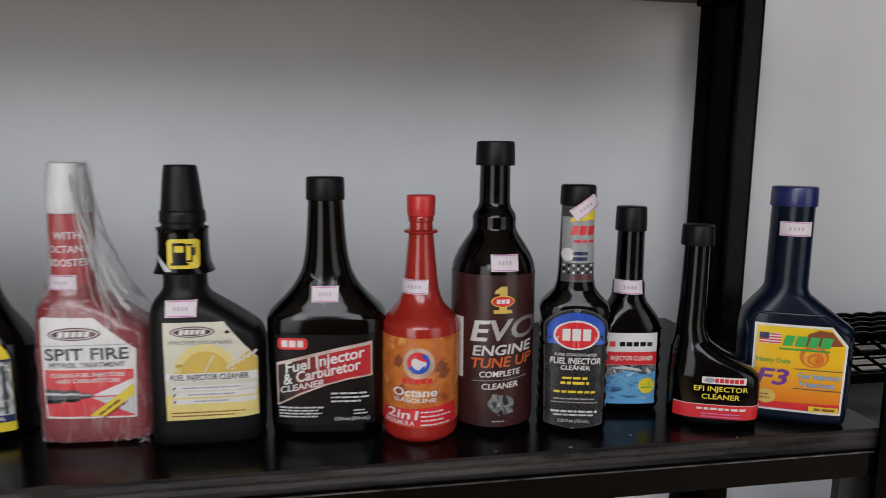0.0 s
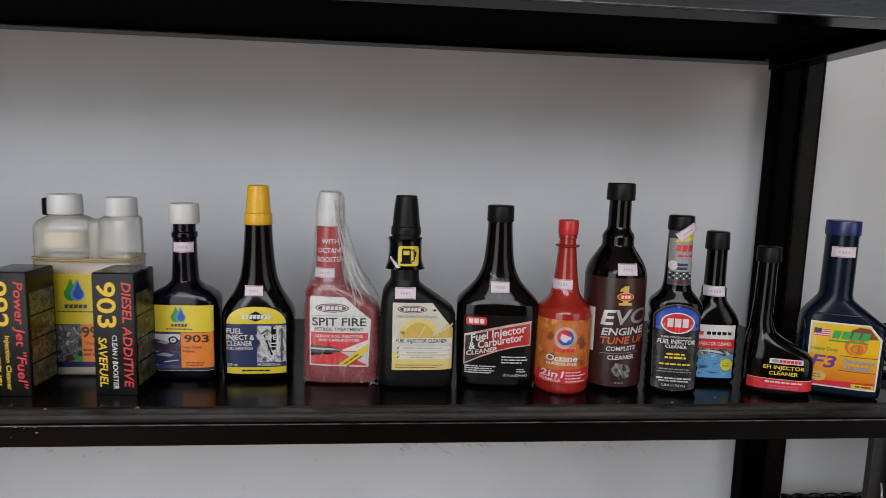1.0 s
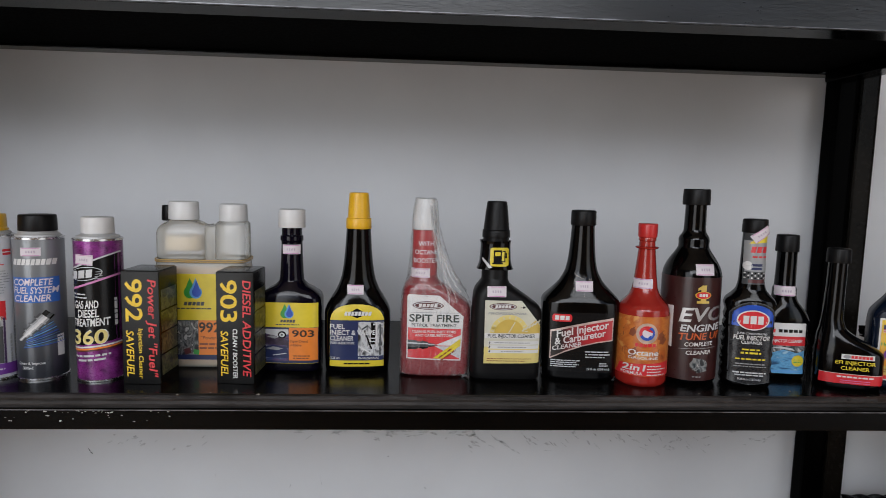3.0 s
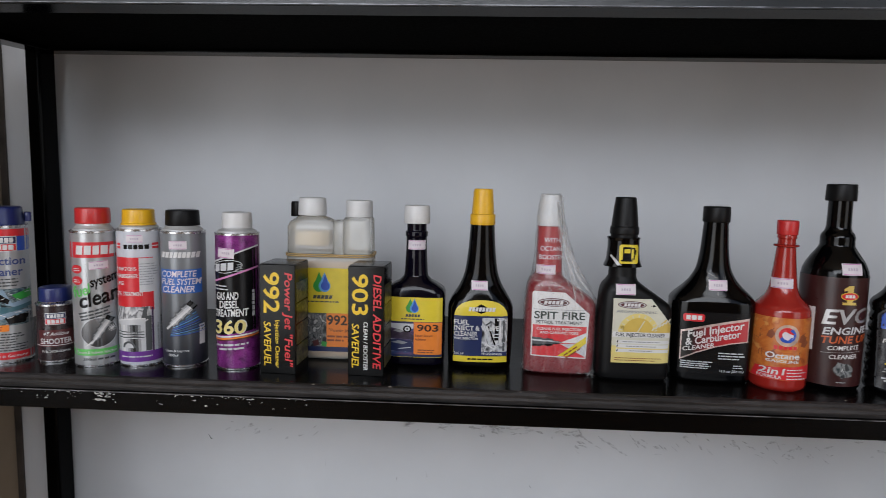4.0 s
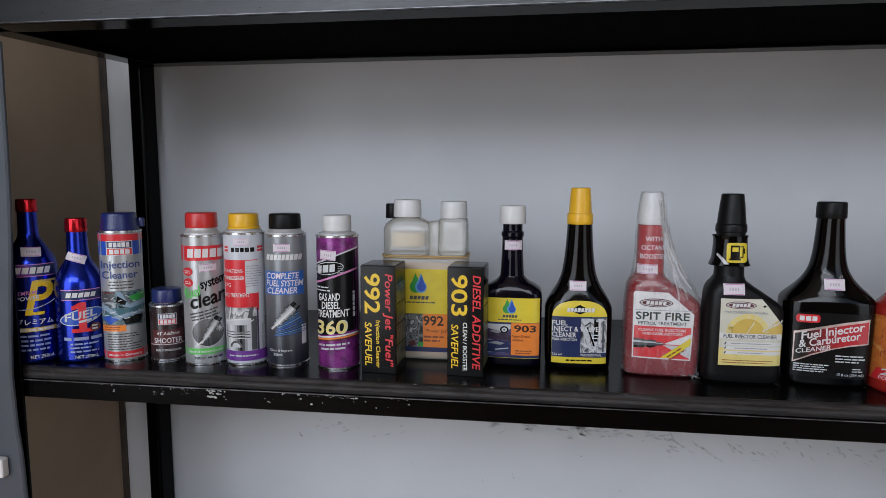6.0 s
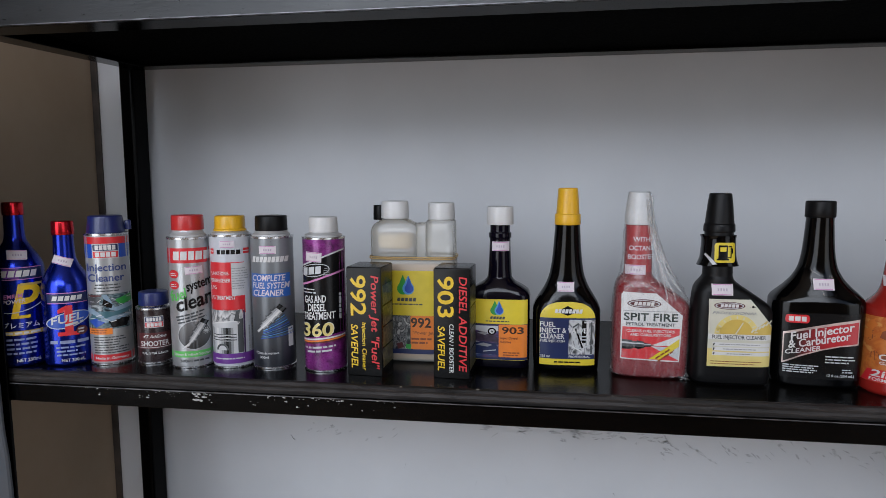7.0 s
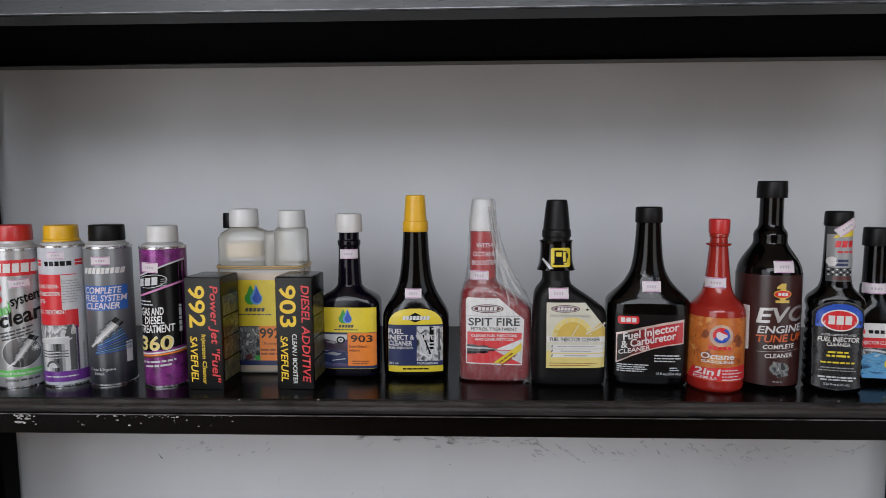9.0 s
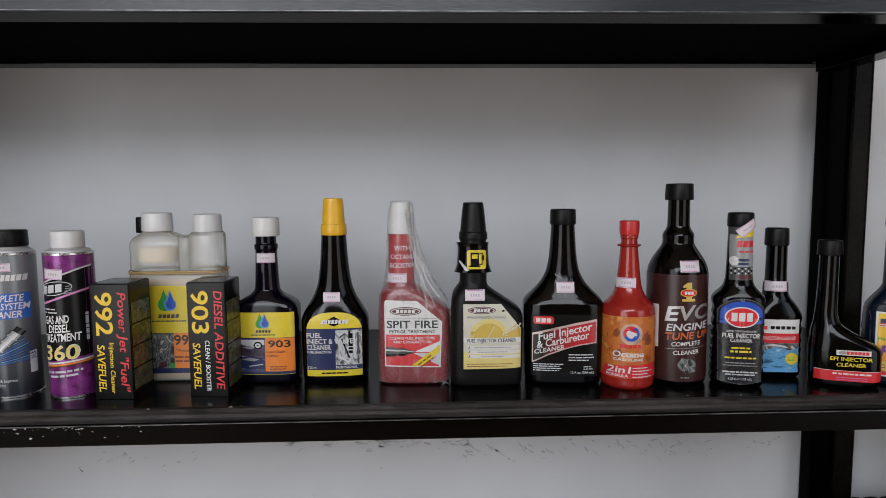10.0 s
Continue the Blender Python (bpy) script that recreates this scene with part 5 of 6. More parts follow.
for d0, d1, h0, h1 in ((-37.4, -26, 12, 11), (-26, -20, 9, 9), (-20, -12, 11, 8), (-12, -4, 5, 3.4), (-4, -1, 1.6, 1.0)):
    for q0, q1, m in ((-0.5, -0.25, I_BLACK), (-0.25, 0.08, I_DGREY), (0.08, 0.26, I_LGREY), (0.26, 0.5, I_DGREY)):
        t.poly([(d0, 38.4 + h0 * q0), (d1, 38.4 + h1 * q0), (d1, 38.4 + h1 * q1), (d0, 38.4 + h0 * q1)], m, 3, "injector_picture")
t.fit = (1.0, 0.0, 1.0, 0.0)
t.where = "neck_sleeve"
t.rect(-15.6, 156, 29, 56, ink("brick_red", (0.34, 0.025, 0.03)), 0, "neck_sleeve")
for i, (w, s) in enumerate((("WITH", 16), ("OCTANE", 24), ("BOOSTER", 26))):
    t.text(w, -14, 168 - 10.6 * i, 5.6, I_STICK, 2, w=s + 3, bold=0.02)
t.sticker(-20, 131, 22, 12)
wrap = Shape([(3, -45.2, 43.5, 24.2, 4), (60, -45.2, 45.5, 25.2, 4.2), (88, -44.6, 45.4, 25.2, 4), (104, -43.6, 40, 24.2, 3.6), (124, -38, 27, 21, 3), (150, -34, 15, 18.5, 2.4), (190, -33, 3, 17.6, 2), (223, -29, -2.2, 14, 2), (225.5, -27, -4, 12, 2)], 5)
t.add("film_wrap", wrap.solid(seg=110, wobble=2.2), M_FILM, "crinkled clear shrink film")
# highlights on the stretched film, modelled as thin whitish tubes
bm = bmesh.new()
rnd = random.Random(8)
for i in range(13):
    u0, u1 = rnd.uniform(0.70, 0.985), rnd.uniform(0.60, 0.985)
    za, zb = rnd.uniform(196, 222), rnd.uniform(92, 150)
    line = []
    for k in range(13):
        z = za + (zb - za) * k / 12
        lf, rt, _, _ = wrap.at(z)
        x = lf + (rt - lf) * (u0 + (u1 - u0) * k / 12) + rnd.gauss(0, 0.35)
        line.append((x / 1000, (wrap.front(x, z) - 0.3) / 1000, z / 1000))
    tube_bm(line, rnd.uniform(0.0005, 0.0018), 6, bm)
for i in range(16):
    x, z = rnd.uniform(-36, 20), rnd.uniform(104, 118)
    a = rnd.uniform(-0.9, 0.3)
    line = [(x + 7 * q * math.cos(a), z + 7 * q * math.sin(a)) for q in (0, 0.5, 1)]
    tube_bm([(px / 1000, (wrap.front(px, pz) - 0.2) / 1000, pz / 1000) for px, pz in line], rnd.uniform(0.0003, 0.0006), 5, bm)
t.add("film_pleats", bm, M_STRAND, "bright pleats where the film is stretched")
bm = bmesh.new()
rnd = random.Random(3)
for i in range(9):
    x = rnd.uniform(14, 40)
    tube_bm([((x + rnd.gauss(0, 2)) / 1000, (-21 + rnd.gauss(0, 2.5)) / 1000, (0.8 + abs(rnd.gauss(2, 2))) / 1000) for k in range(5)], 0.0007, 5, bm)
t.add("film_seam", bm, M_FILM, "gathered seam of the film")
t.finish({"label": "white and red paper label", "price_sticker": "white price sticker", "neck_sleeve": "red printed neck sleeve"})

# 15: black bottle with a pale yellow label and a tag round its neck
t = slant_bottle(-0.1065, 0.518, -1, M_BLACKM, "matt black injector cleaner bottle with neck tag", 1.0)
t.add("cap", lathe([(178, 17), (179, 17.4), (187, 17), (188, 16), (190, 15.8), (221, 12.4), (222.6, 11.8), (223, 10.6)], -15.6, sub=3).solid(), M_BLACKM, "matt black tapered cap")
tag = Shape([(139, -39, 7, 18.4, 2.6), (141, -38, 6, 18.6, 2.6), (150, -35.5, 3.6, 18.4, 2.4), (170, -34.6, 2.8, 17.8, 2.2), (174, -36, 3.4, 18.2, 2.3)], 4)
t.add("neck_tag", tag.solid(caps=False, wobble=0.25), M_BLACK, "black folded neck tag")
keep = t.shape
t.where = "pump_sign"
t.shape = tag
t.fit = (1.0, 3.0, 1.0, 0.0)
t.round_rect(-15.6, 155, 23, 23, 3, I_LEMON, 0, "pump_sign")
t.round_rect(-18, 155.5, 10, 16, 1, I_BLACK, 1, "pump_picture")
t.rect(-18, 158.8, 6.6, 5, I_LEMON, 2, "pump_picture")
t.rect(-18, 147.2, 13, 1.8, I_BLACK, 2, "pump_picture")
for x, z, w, h in ((-9.2, 155, 1.3, 12), (-10.8, 149.4, 4, 1.3), (-10.4, 162, 4, 1.3), (-7.6, 157, 1.5, 6)):
    t.rect(x, z, w, h, I_BLACK, 1, "pump_picture")
# pale sliver painted as the highlight on the tag's folded corner
t.poly([(-36.5, 152), (-35.4, 154), (-24, 141.5), (-29, 141.2)], I_LGREY, 0, "panel")
t.shape = keep
t.where = "label"
t.fit = (0.96, 5.5, 0.919, 9.2)
t.poly([(-36, 15), (36, 16), (36.5, 68), (11, 101), (-36, 101)], I_CREAM, 0, "label")
t.poly([(-36, 15), (36, 16), (36.1, 40), (-36, 38)], I_PALEY, 1, "panel")
t.oval(-4, 56, 25, 26, I_PALEY, 1, "picture", a0=0, a1=180)
t.oval(-4, 56, 19, 20, I_GOLD, 2, "picture", a0=0, a1=180)
for a in range(10, 171, 20):
    t.rect(-4 + 22 * math.cos(radians(a)), 56 + 22.5 * math.sin(radians(a)), 1.2, 3.6, I_CREAM, 3, "picture", rot=a - 90)
t.rect(-1, 65, 1.2, 17, I_CREAM, 4, "picture", rot=-28)
t.poly([(36, 52), (36.2, 66), (30, 75), (10, 58), (16, 52)], I_GOLD, 2, "picture")
t.rect(-20, 61, 14, 8, I_GOLD, 1, "picture")
for i in range(6):
    t.rect(14 + i * 4, 62 + i * 2.2, 2.2, 5, I_CREAM, 3, "picture", rot=-35)
t.oval(-13, 93, 17.5, 4.7, I_DRED, 1, "brand_mark")
t.oval(-13, 93, 16.2, 3.8, I_LGREY, 2, "brand_mark")
t.oval(-13, 93, 14.6, 3.0, I_DRED, 3, "brand_mark")
t.blocks(-13, 93, 21, 3.8, 5, I_WHITE, 4, skew=0.2)
t.text("PROFESSIONAL", -7, 84, 3.2, I_GREY, 3, w=50, shear=0.25)
t.rect(0, 53.5, 71, 7, I_WHITE, 3, "panel")
t.text("FUEL INJECTOR CLEANER", -1, 53.5, 4.8, I_DGREY, 4, w=61, bold=0.04)
for i in range(3):
    t.rect(2, 44 - 6 * i, 65, 4.4, I_WHITE, 2, "panel")
    t.bars(0, 44 - 6 * i, 46 - 9 * i, 1, 3, I_GREY, 3, h=1.2, seed=i + 2)
    t.rect(-29, 44 - 6 * i, 1.2, 3, I_BLACK, 3, "tick", rot=-25)
t.bars(0, 22, 64, 2, 3, I_BROWN, 3, h=1.0, seed=19)
t.fit = (1.0, 0.0, 1.0, 0.0)
t.sticker(-15, 112.5, 23, 12.5)
t.finish({"label": "pale yellow and white paper label", "price_sticker": "white price sticker", "pump_sign": "yellow sign with a fuel pump"})

# 16: black bottle with a red slanted band
t = fuel_bottle("additive_bottle", -0.011, 0.523, -6, sym([(0, 42, 23, 4), (3.5, 46, 26.5, 4), (20, 47, 27, 4), (88, 48.5, 28, 4), (98, 48.6, 28, 3.8), (103, 47, 27, 3.5), (109, 42, 25, 3), (117, 34, 22.5, 2.5), (127, 26, 19.5, 2.2),
                                                           (140, 20, 17, 2), (158, 16.8, 15.6, 2), (192, 14.4, 14.2, 2), (196, 14.2, 14.2, 2)]), M_BLACK, "glossy black cleaner bottle with red slanted band")
t.add("cap", lathe([(195, 14.8), (196, 15.6), (212, 15.3), (213.4, 14.8), (214, 13.6)], sub=2).solid(seg=80, ridge=40, depth=0.015), M_BLACKM, "matt black screw cap")
bm = bmesh.new()
rnd = random.Random(14)
for i in range(9):
    x, z, a, ln = rnd.gauss(-2, 7), rnd.uniform(112, 136), rnd.choice((rnd.uniform(-0.6, 0.6), rnd.uniform(1.1, 2.0))), rnd.uniform(5, 12)
    line = [(x + ln * (q - 0.5) * math.cos(a) + rnd.gauss(0, 0.4), z + ln * (q - 0.5) * math.sin(a) + rnd.gauss(0, 0.4)) for q in (0, 0.25, 0.5, 0.75, 1)]
    tube_bm([(px / 1000, (t.shape.front(max(-16, min(16, px)), pz) - 0.3) / 1000, pz / 1000) for px, pz in line], rnd.uniform(0.0003, 0.0008), 5, bm)
t.add("film_crease", bm, M_STRAND, "creased clear film round the sticker")
t.fit = (1.0, 0.0, 1.0, 6.0)
t.rect(0, 44, 80, 76, I_BLACK, 0, "label")
M_FOIL = mat("rose_foil", (0.60, 0.48, 0.45), 0.3, metal=0.35, vary=0.3, scale=40)
t.poly([(-38.5, 22), (-20.4, 31.5), (0.7, 39.5), (19.3, 44.5), (38.5, 47), (38.5, 76.5), (14, 72), (-14, 65.5), (-38.5, 59)], M_FOIL, 1, "band")
t.poly([(-37.2, 24.5), (-20.4, 33.4), (0.7, 41), (19.3, 46), (37.2, 48.5), (37.2, 73.4), (14, 69), (-14, 62.8), (-37.2, 56.8)],
       fade_print("ink_black_to_red", (0.006, 0.005, 0.005), -0.026, (0.42, 0.018, 0.026), 0.012, 0.3, 0.0, "X"), 2, "band")
t.round_rect(-25, 75, 24, 9.6, 3, I_RED, 2, "brand_mark")
t.blocks(-25, 75, 19, 5.6, 3, I_WHITE, 3)
t.text("Fuel Injector", 0.5, 61.5, 9, I_WHITE, 4, w=66, rot=12, shear=0.2, bold=0.045)
t.text("& Carburetor", -2, 51.4, 8.8, I_WHITE, 4, w=64, rot=12, shear=0.2, bold=0.045)
t.text("CLEANER", -18, 39.4, 5.2, I_WHITE, 4, w=36, rot=11, shear=0.2, bold=0.025)
t.bars(21, 33, 32, 3, 3.4, I_LGREY, 4, h=1.5, seed=5)
t.bars(-18, 21, 38, 4, 2.6, I_LGREY, 3, h=1.4, seed=6)
t.text("12 fl oz (354 mL)", 22, 11, 3, I_LGREY, 2, w=28)
t.bars(29, 18, 12, 2, 2.8, I_LGREY, 2, h=1.2, seed=8)
t.sticker(1, 114, 21, 12.5)
t.finish({"label": "black label with red slanted band", "price_sticker": "white price sticker"})

# 17: red bottle, orange label
t = Thing("additive_bottle", 0.0662, 0.506, SHELF, -16, "red octane booster bottle with orange label", "bottle", GROUP)
t.shape = lathe([(0, 29), (3, 31.5), (6, 32), (88, 32), (94, 31.6), (99, 29.5), (105, 24), (112, 18.5), (122, 15.2), (140, 13), (170, 10.2)])
t.add("body", t.shape.solid(), M_REDBOT)
t.add("collar", lathe([(168, 9.6), (169.4, 13.6), (170.6, 14.2), (171.4, 13.4), (172, 10), (178, 9.6), (179, 10.6), (182, 10.6), (184, 9.6)], sub=2).solid(), M_REDBOT)
ridged_cap(t, "cap", 0, 183, 200, 11.2, 11.6, M_REDCAP, 34, "red screw cap")
t.add("label", t.shape.solid(seg=72, z0=14, z1=88, grow=0.25, caps=False), P_FLAME, "orange and brown wrap-round label")
t.where = "label_print"
rnd = random.Random(31)
for i in range(12):
    x, z = rnd.choice((rnd.uniform(-29, -10), rnd.uniform(14, 29))), rnd.uniform(36, 82)
    t.poly([(x - 4, z - 5), (x + 1, z - 7), (x + 5, z - 1), (x + 2, z + 3), (x + 4, z + 6), (x - 2, z + 2)], (I_BROWN, I_AMBER, I_BROWN)[i % 3], i % 2, "flame_picture")
t.oval(3, 67.5, 12.5, 13, mat("ink_pale_smoke", (0.50, 0.36, 0.28), 0.35, vary=0.2, scale=80), 2, "ball_mark")
t.oval(3, 68, 9, 9, I_BLUE, 3, "ball_mark", a0=-150, a1=60)
t.oval(3, 68, 9, 9, I_RED, 3, "ball_mark", a0=60, a1=210)
t.oval(3.4, 67.6, 6.0, 5.2, I_STICK, 4, "ball_mark", rot=-25)
t.poly([(-5, 72), (2, 75.5), (10, 70), (8, 69), (1, 72)], I_RED, 5, "ball_mark")
t.poly([(0, 60.5), (5, 60), (9, 66), (6.5, 65.5), (4, 62.5)], I_BLUE, 5, "ball_mark")
t.blocks(2, 53, 25, 4.2, 5, I_RED, 2)
t.text("Octane", 0, 43.5, 6.8, I_WHITE, 3, w=35, shear=0.05, bold=0.05)
t.text("GASOLINE", 0, 36.8, 3.2, I_WHITE, 3, w=34, bold=0.02)
t.poly([(-30, 14.5), (30, 14.5), (30, 32), (-26, 28)], I_RED, 2, "band")
t.text("2in1", -10, 24.6, 7.6, I_WHITE, 4, w=27, shear=0.12, bold=0.03)
t.text("FORMULA", -12, 17.5, 3.6, I_WHITE, 4, w=24)
t.bars(16, 27, 22, 4, 3.6, I_WHITE, 4, h=1.2, seed=4)
t.sticker(-3, 126, 21, 12)
t.finish({"price_sticker": "white price sticker"})

# 18: tall black bottle with a dark brown sleeve
t = Thing("additive_bottle", 0.1308, 0.517, SHELF, -7, "tall black bottle with dark maroon wrap-round label", "bottle", GROUP)
t.shape = lathe([(0, 32), (4, 35.2), (8, 35.8), (134, 35.8), (141, 35), (150, 31.6), (160, 25.5), (167, 20.8), (172, 18.6), (176, 18.4), (180, 18.6), (184, 17.6), (189, 14.4), (194, 13.2), (226, 12.8)])
t.add("body", t.shape.solid(), M_BLACK)
ridged_cap(t, "cap", 0, 224, 244, 16.2, 15.7, M_BLACKM, 44, "black ridged screw cap")
t.add("label", t.shape.solid(seg=72, z0=7, z1=136, grow=0.25, caps=False), mat("label_maroon", (0.036, 0.010, 0.010), 0.3, vary=0.25, scale=22), "dark maroon wrap-round label")
t.where = "label_print"
t.poly([(1, 107), (7.4, 107), (7.4, 127), (2.4, 127), (-2.6, 123), (-2.6, 120.4), (1, 121.4)], I_GOLD, 1, "brand_mark")
t.rect(4, 106, 15, 3, I_GOLD, 2, "brand_mark")
t.oval(4, 114.6, 9.6, 4.9, I_LEMON, 2, "brand_mark")
t.oval(4, 114.6, 8.8, 4.2, I_RED, 3, "brand_mark")
t.blocks(4, 114.6, 11, 3.6, 3, I_WHITE, 4)
t.text("EVO", 6, 91, 17, fade_print("silver_fade_print", (0.55, 0.55, 0.56), -0.016, (0.16, 0.15, 0.15), 0.028, 0.3, 0.2, "X"), 2, w=56, shear=0.22, rot=4, bold=0.035)
t.text("ENGINE", 5, 74, 8.4, I_LGREY, 2, w=50, shear=0.2, rot=4, bold=0.025)
t.text("TUNE UP", 5, 63.5, 8.4, ink("burnt_orange", (0.50, 0.10, 0.03)), 2, w=51, shear=0.2, rot=4, bold=0.025)
t.text("COMPLETE", 3, 53.5, 5, I_WHITE, 2, w=34, shear=0.15, rot=4)
t.rect(3, 48, 46, 0.5, I_GREY, 2, "rule", rot=4)
t.text("CLEANER", 3, 43, 5, I_WHITE, 2, w=30, shear=0.15, rot=4)
t.oval(4, 27, 11, 8, P_ENGINE, 1, "engine_picture")
t.rect(7, 23, 13, 10, P_ENGINE, 2, "engine_picture", rot=12)
t.rect(0, 32, 8, 7, P_ENGINE, 2, "engine_picture", rot=-15)
t.bars(2, 12, 10, 1, 2, I_GREY, 2, h=1.2, seed=3)
t.where = "barcode_panel"
t.rect(-30.5, 73, 7.5, 52, I_WHITE, 1, "barcode_panel")
t.sticker(5, 145.5, 22, 13)
t.finish({"price_sticker": "white price sticker", "barcode_panel": "white panel with small print"})

# 19: black ribbed bottle with a blue and red badge
rows = [(0, 25, 17, 3.4), (3, 28.5, 20.5, 3.4)]
for i in range(8):
    rows += [(8 + i * 11.5, 29.6 - 0.1 * i, 21, 3.4), (13.5 + i * 11.5, 28.2 - 0.1 * i, 20.4, 3.4)]
rows += [(103, 29.6, 21, 3.4), (109, 28.2, 20.4, 3.2), (116, 22, 18, 2.6), (123, 17, 15.6, 2.2), (134, 15, 14.6, 2), (194, 13.4, 13.4, 2)]
t = fuel_bottle("additive_bottle", 0.197, 0.495, -14, sym(rows), M_BLACK, "black ribbed injector cleaner bottle with printed neck sleeve", sub=3)
t.add("cap", lathe([(192, 14), (193, 14.7), (207, 14.3), (208.4, 13.8), (209, 12.6)], sub=2).solid(seg=76, ridge=38, depth=0.015), M_BLACKM, "black screw cap")
badge = [(-23, 9), (0, 5), (23, 9), (24, 60), (25, 88)] + [(25 * math.cos(radians(a)), 90 + 17 * math.sin(radians(a))) for a in range(10, 171, 16)] + [(-25, 88), (-24, 60)]
t.poly([(x * 1.045, z + (1.2 if z > 50 else -0.6)) for x, z in badge], I_DGREY, 2, "label_rim")
t.poly(badge, mat("ink_charcoal", (0.015, 0.016, 0.019), 0.28, vary=0.2), 3, "label")
t.poly([(-23, 78), (23, 78), (23, 93)] + [(23 * math.cos(radians(a)), 91 + 14 * math.sin(radians(a))) for a in range(10, 171, 16)] + [(-23, 93)], I_BLUE, 4, "panel")
t.oval(0, 86, 18.5, 12.5, I_WHITE, 5, "brand_mark")
t.oval(0, 86, 17, 11, I_RED, 6, "brand_mark")
t.blocks(0, 86, 25, 10, 3, I_WHITE, 7)
t.text("SUPER CONCENTRATED", 0, 69, 2.4, I_LGREY, 5, w=34)
t.text("FUEL INJECTOR", 0, 64, 5, I_WHITE, 5, w=41, bold=0.04, shear=0.1)
t.text("CLEANER", 0, 58, 4.0, I_WHITE, 5, w=24, bold=0.012)
t.bars(0, 49, 26, 2, 4.4, I_LEMON, 5, h=2.2, seed=3, align=0)
t.bars(0, 37, 34, 1, 4, I_LEMON, 5, h=2.2, seed=4, align=0)
t.bars(0, 31, 38, 2, 3, I_GREY, 5, h=1.1, seed=5, align=0)
t.bars(0, 20, 40, 2, 3, I_LGREY, 5, h=1.6, seed=6, align=0)
t.text("5.25 fl oz (155 mL)", 0, 11.5, 2.6, I_LGREY, 5, w=26)
t.where = "neck_sleeve"
t.rect(0, 162, 25.5, 66, I_DGREY, 1, "neck_sleeve")
t.rect(0, 167, 25, 32, I_GREY, 2, "panel")
t.poly([(-8, 179), (12.5, 181), (12.5, 193), (4, 193)], I_LEMON, 3, "panel")
t.blocks(3, 172, 19, 7.5, 3, I_RED, 3, skew=0.15)
t.bars(4, 163, 16, 1, 3, I_RED, 3, h=2.2, seed=4)
t.rect(1, 151, 24, 12, I_GREY, 3, "panel")
t.oval(-8, 152, 4.5, 5.5, I_WHITE, 4, "panel")
t.bars(3, 153, 15, 2, 4.5, I_NAVY, 4, h=3, seed=8)
for i in range(7):
    for j in range(3):
        t.rect(-10.5 + 3.5 * i, 143 - 3 * j, 1.7, 1.5, I_BLACK if (i + j) % 2 else I_WHITE, 3, "chequer")
t.rect(2, 133, 18, 4, I_DRED, 2, "panel")
t.shape = lathe([(160, 15.4), (186, 15.2), (215, 15.0)])
t.sticker(4, 191, 23, 10.5, rot=38)
t.finish({"label": "charcoal label with blue panel and red badge", "price_sticker": "white price sticker stuck on askew", "neck_sleeve": "silver, yellow and red printed sleeve"})

# 20: black ribbed bottle with a white and red label
rows = [(0, 26, 16, 3.4), (3, 29, 19, 3.4)]
for i in range(5):
    rows += [(9 + i * 13, 30.8, 20, 3.4), (15.5 + i * 13, 29.4, 19.4, 3.4)]
rows += [(77, 30.6, 20, 3.4), (85, 28, 19, 3), (94, 22, 17.5, 2.6), (102, 16.5, 15.4, 2.2), (108, 14.8, 14.6, 2), (118, 14.4, 14.4, 2), (121, 12.8, 12.8, 2), (168, 12, 12, 2)]
t = fuel_bottle("additive_bottle", 0.263, 0.530, -8, sym(rows), M_BLACK, "small black cleaner bottle with white and red label", sub=3)
ridged_cap(t, "cap", -0.5, 166, 188, 13.8, 13.2, M_BLACKM, 36, "black ridged screw cap")
t.rect(0, 42, 45, 66, I_WHITE, 3, "label")
t.blocks(3, 65, 31, 5, 5, I_BLACK, 4)
t.rect(-18, 65, 5, 6, I_RED, 4, "brand_mark")
t.rect(0, 51.5, 45, 12, I_RED, 4, "band")
t.text("INJECTOR CLEANER", 0, 51.5, 4, I_WHITE, 5, w=38)
t.rect(0, 27, 45, 36, P_WATER, 4, "picture")
t.poly([(-22.4, 45.4), (22.4, 45.4), (22.4, 39), (12, 36), (-4, 40), (-22.4, 34)], P_ENGINE, 5, "picture")
t.poly([(-20, 42), (-8, 44.5), (6, 42), (10, 39), (-6, 41)], I_LGREY, 6, "picture")
t.rect(0, 10.6, 45, 4, I_SKY, 5, "picture")
t.oval(14, 26, 7.5, 7.5, I_LEMON, 8, "seal")
t.bars(14, 27, 10, 2, 3, I_GREEN, 9, h=1.2, seed=3)
t.sticker(-3, 115.5, 22, 12.5)
t.finish({"label": "white, red and blue label", "price_sticker": "white price sticker"})

# 21: low black bottle with a bent neck
t = fuel_bottle("additive_bottle", 0.3255, 0.487, -20, [(0, -34, 34, 18, 3.4), (3, -37, 37, 21, 3.4), (34, -37.5, 38, 22, 3.4), (44, -37.5, 37.5, 22, 3.4), (50, -37, 33, 21.5, 3.2), (57, -36.6, 22, 20.5, 2.8), (65, -36, 7, 18.5, 2.4),
                                                         (75, -34, -5, 15.5, 2), (90, -32.5, -9, 12.6, 2), (120, -31, -9, 11.4, 2), (160, -30, -9, 10.6, 2)], M_BLACK, "low black injector cleaner bottle with offset neck")
ridged_cap(t, "cap", -19.5, 157, 175, 13.4, 12.9, M_BLACKM, 36, "black ridged screw cap")
t.rect(1, 15, 70, 13, I_RED, 1, "label")
t.rect(1, 21.2, 70, 0.5, I_WHITE, 2, "rule")
t.bars(4, 17.5, 40, 1, 3, I_WHITE, 2, h=2, seed=4, align=0)
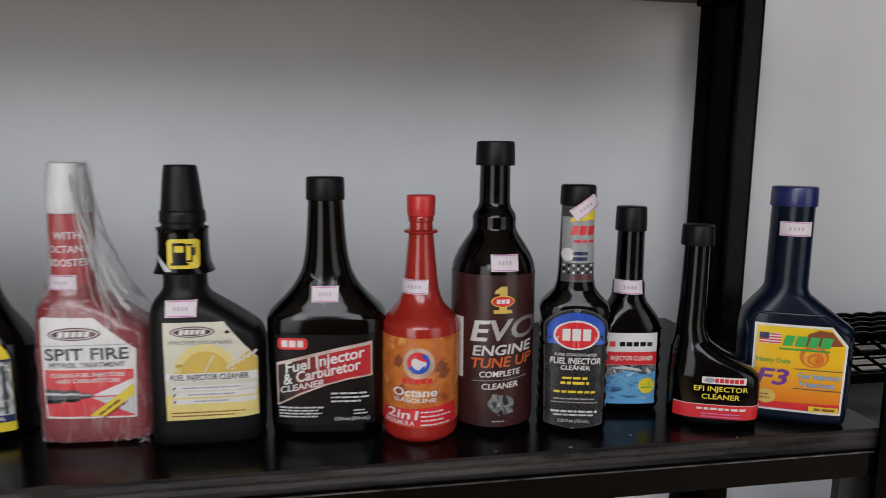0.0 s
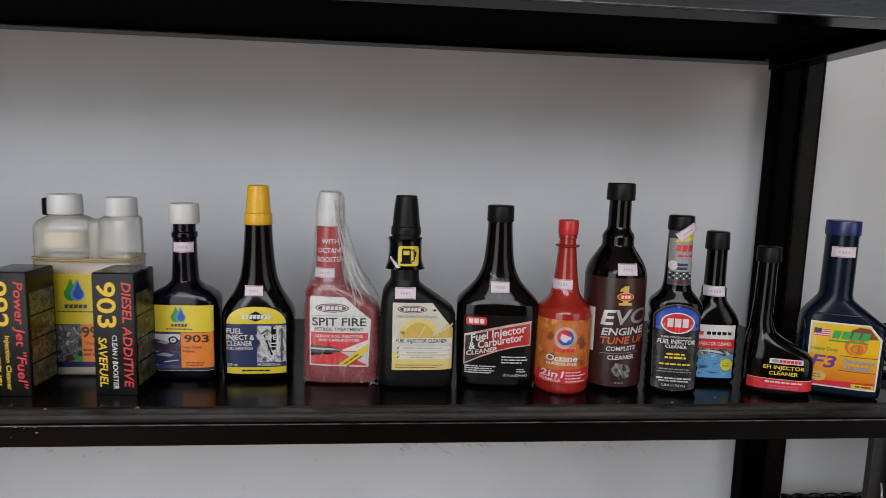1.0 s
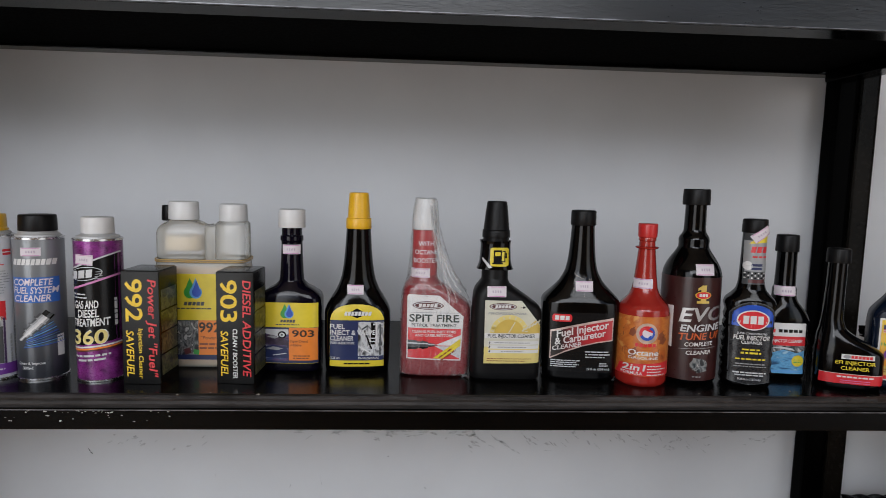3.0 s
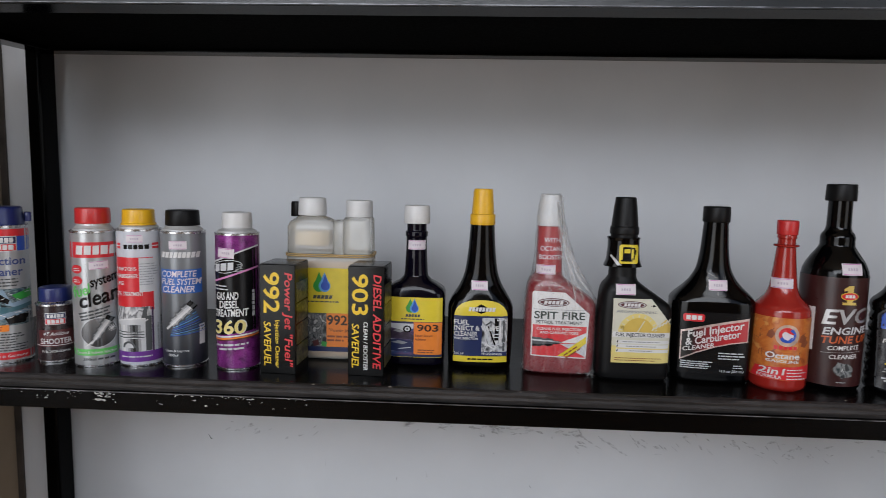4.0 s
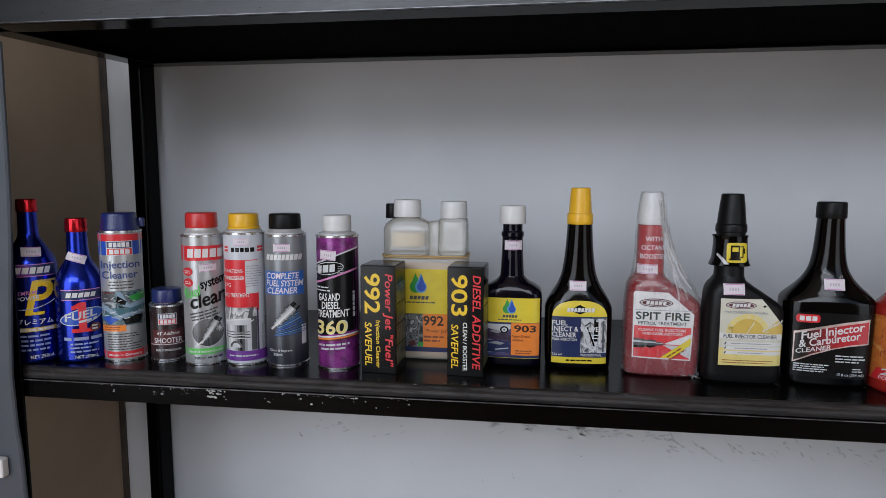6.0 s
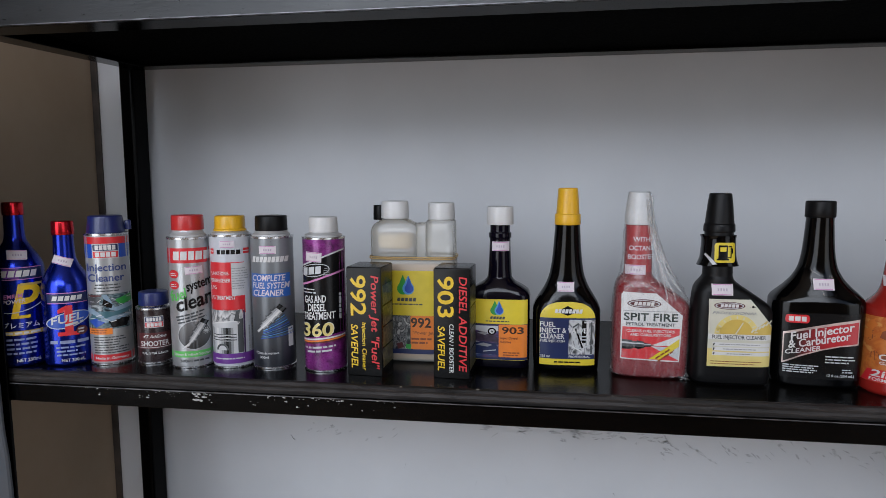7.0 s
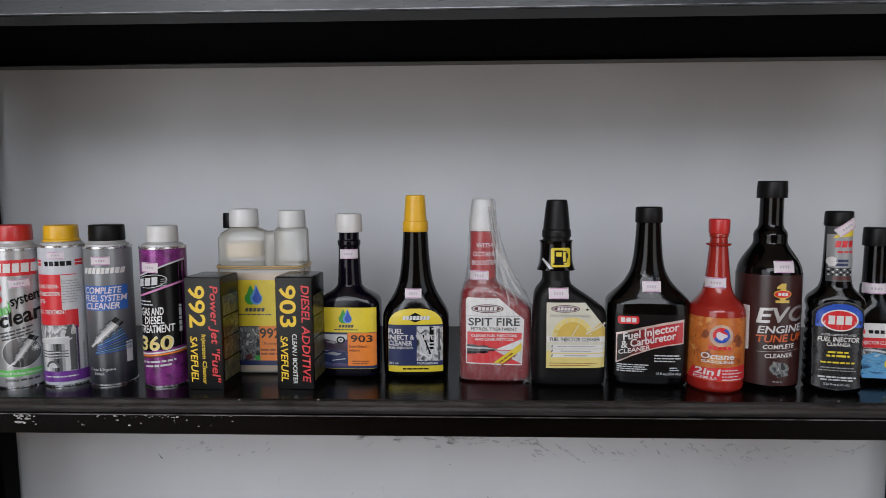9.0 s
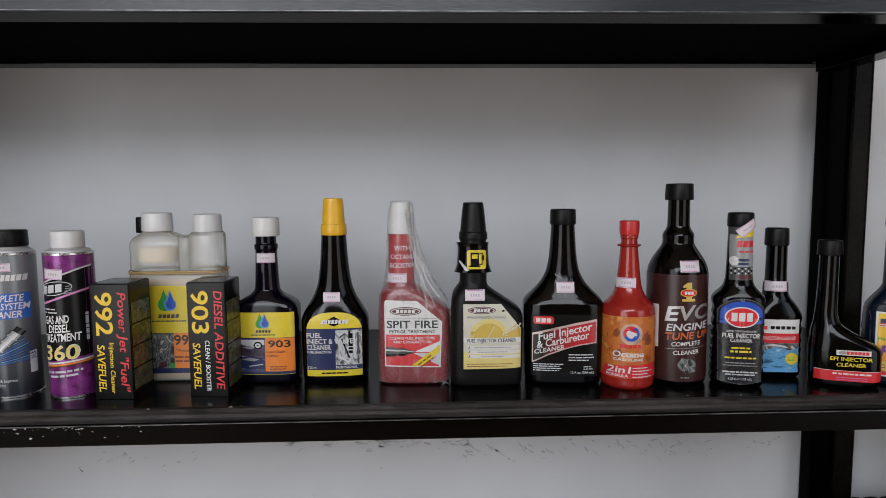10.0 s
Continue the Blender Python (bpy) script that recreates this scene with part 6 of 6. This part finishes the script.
t.bars(4, 13, 36, 2, 2.6, I_PINK, 2, h=1, seed=5, align=0)
t.where = "print"
t.rect(5, 43, 36, 6, I_WHITE, 1, "print")
t.blocks(9, 43, 24, 3.6, 6, I_RED, 2)
t.oval(-7, 43, 4, 2.2, I_GREY, 2, "brand_mark")
t.text("EFI INJECTOR", 3, 35.5, 4.4, I_LEMON, 1, w=44, bold=0.012)
t.text("CLEANER", 3, 28.5, 4.4, I_LEMON, 1, w=31, bold=0.012)
t.finish({"label": "red printed strip"})

# 22: navy bottle with a bright yellow and orange label
t = fuel_bottle("additive_bottle", 0.4016, 0.485, -26, [(0, -40, 40, 17, 4.4), (3, -44, 44, 20, 4.4), (20, -45, 45, 21, 4.4), (76, -45, 45.5, 21, 4.4), (86, -44.5, 44, 21, 4.2), (94, -43.5, 35, 20.5, 4), (102, -39, 25, 19.5, 3.4),
                                                         (110, -33, 15, 18.4, 2.8), (116, -29, 9, 17.6, 2.3), (122, -27, 8, 17.2, 2), (193, -26, 8, 16.8, 2)], M_NAVY, "navy blue bottle with bright yellow and orange label")
ridged_cap(t, "cap", -9, 191, 208, 18.2, 17.8, M_BLUECAP, 44, "blue ridged screw cap")
pts = []
for (ax, az), (bx, bz) in zip(((-40, 6), (-41, 88), (-33, 98), (19, 98), (41, 80)), ((-41, 88), (-33, 98), (19, 98), (41, 80), (41, 6))):
    pts += [(ax + (bx - ax) * k / 8, az + (bz - az) * k / 8) for k in range(8)]
t.add("panel_ridge", tube_bm([(x / 1000, (t.shape.front(x, z) - 0.2) / 1000, z / 1000) for x, z in pts], 0.0013, 8), M_NAVY)
t.fit = (1.04, 0.0, 1.075, -11.0)
t.poly([(-34, 20), (36, 20), (37, 78), (24, 93), (-34, 93)], I_WHITE, 0, "label")
t.poly([(-32, 22), (34, 22), (35, 77), (23, 91), (-32, 91)], I_YEL, 1, "panel")
t.poly([(-32, 22), (34, 22), (34.9, 76), (-32, 76)], fade_print("ink_red_to_yellow", (0.62, 0.10, 0.012), 0.012, (0.74, 0.44, 0.012), 0.058, 0.3, 0.0), 2, "panel")
for cx, cz, r, m in ((12, 68, 11, I_AMBER), (12.5, 67, 8.6, P_BLAZE), (13, 66, 6.2, I_AMBER), (13.4, 65.2, 4.2, P_BLAZE)):
    t.oval(cx, cz, r, r * 0.85, m, 3 + int((11.5 - r) / 2.5), "picture")
t.poly([(-32, 22), (34, 22), (34.1, 29), (-32, 27)], I_RED, 3, "panel")
t.poly([(4, 76), (6, 86), (14, 90), (24, 89), (33, 78)], I_BROWN, 3, "picture")
t.rect(-22, 81, 16, 9, I_WHITE, 3, "flag")
for i in range(4):
    t.rect(-22, 77.5 + 2.3 * i, 16, 1.1, I_RED, 4, "flag")
t.rect(-26.5, 83, 7, 5, I_NAVY, 5, "flag")
t.blocks(6, 80, 37, 8.6, 4, mat("ink_bright_green", (0.03, 0.36, 0.09), 0.32), 6, skew=0.25)
t.rect(4, 73, 38, 1.6, I_GREEN, 6, "rule")
t.text("Heavy Duty", -18, 63, 4, I_GREEN, 6, w=26)
t.text("F3", -18, 49, 13, I_PURPLE, 6, w=25, shear=0.2, bold=0.03)
t.text("Gas Injector", 17, 52, 4.6, I_SKY, 6, w=32)
t.text("Treatment", 15, 45, 4.6, I_SKY, 6, w=27)
for zz in (57, 40.5):
    t.rect(16, zz, 36, 0.7, I_DGREY, 6, "rule")
t.oval(-22, 32, 7.5, 6, I_GOLD, 6, "seal")
t.bars(-22, 33.5, 10, 2, 3, I_BROWN, 7, h=1, seed=3)
t.rect(22, 24.5, 22, 4.5, I_LEMON, 6, "panel")
t.bars(23, 24.5, 16, 1, 3, I_BROWN, 7, h=2, seed=8)
t.fit = (1.0, 0.0, 1.0, 0.0)
t.sticker(-9, 172, 23, 12.5)
t.finish({"label": "yellow and orange picture label", "price_sticker": "white price sticker"})
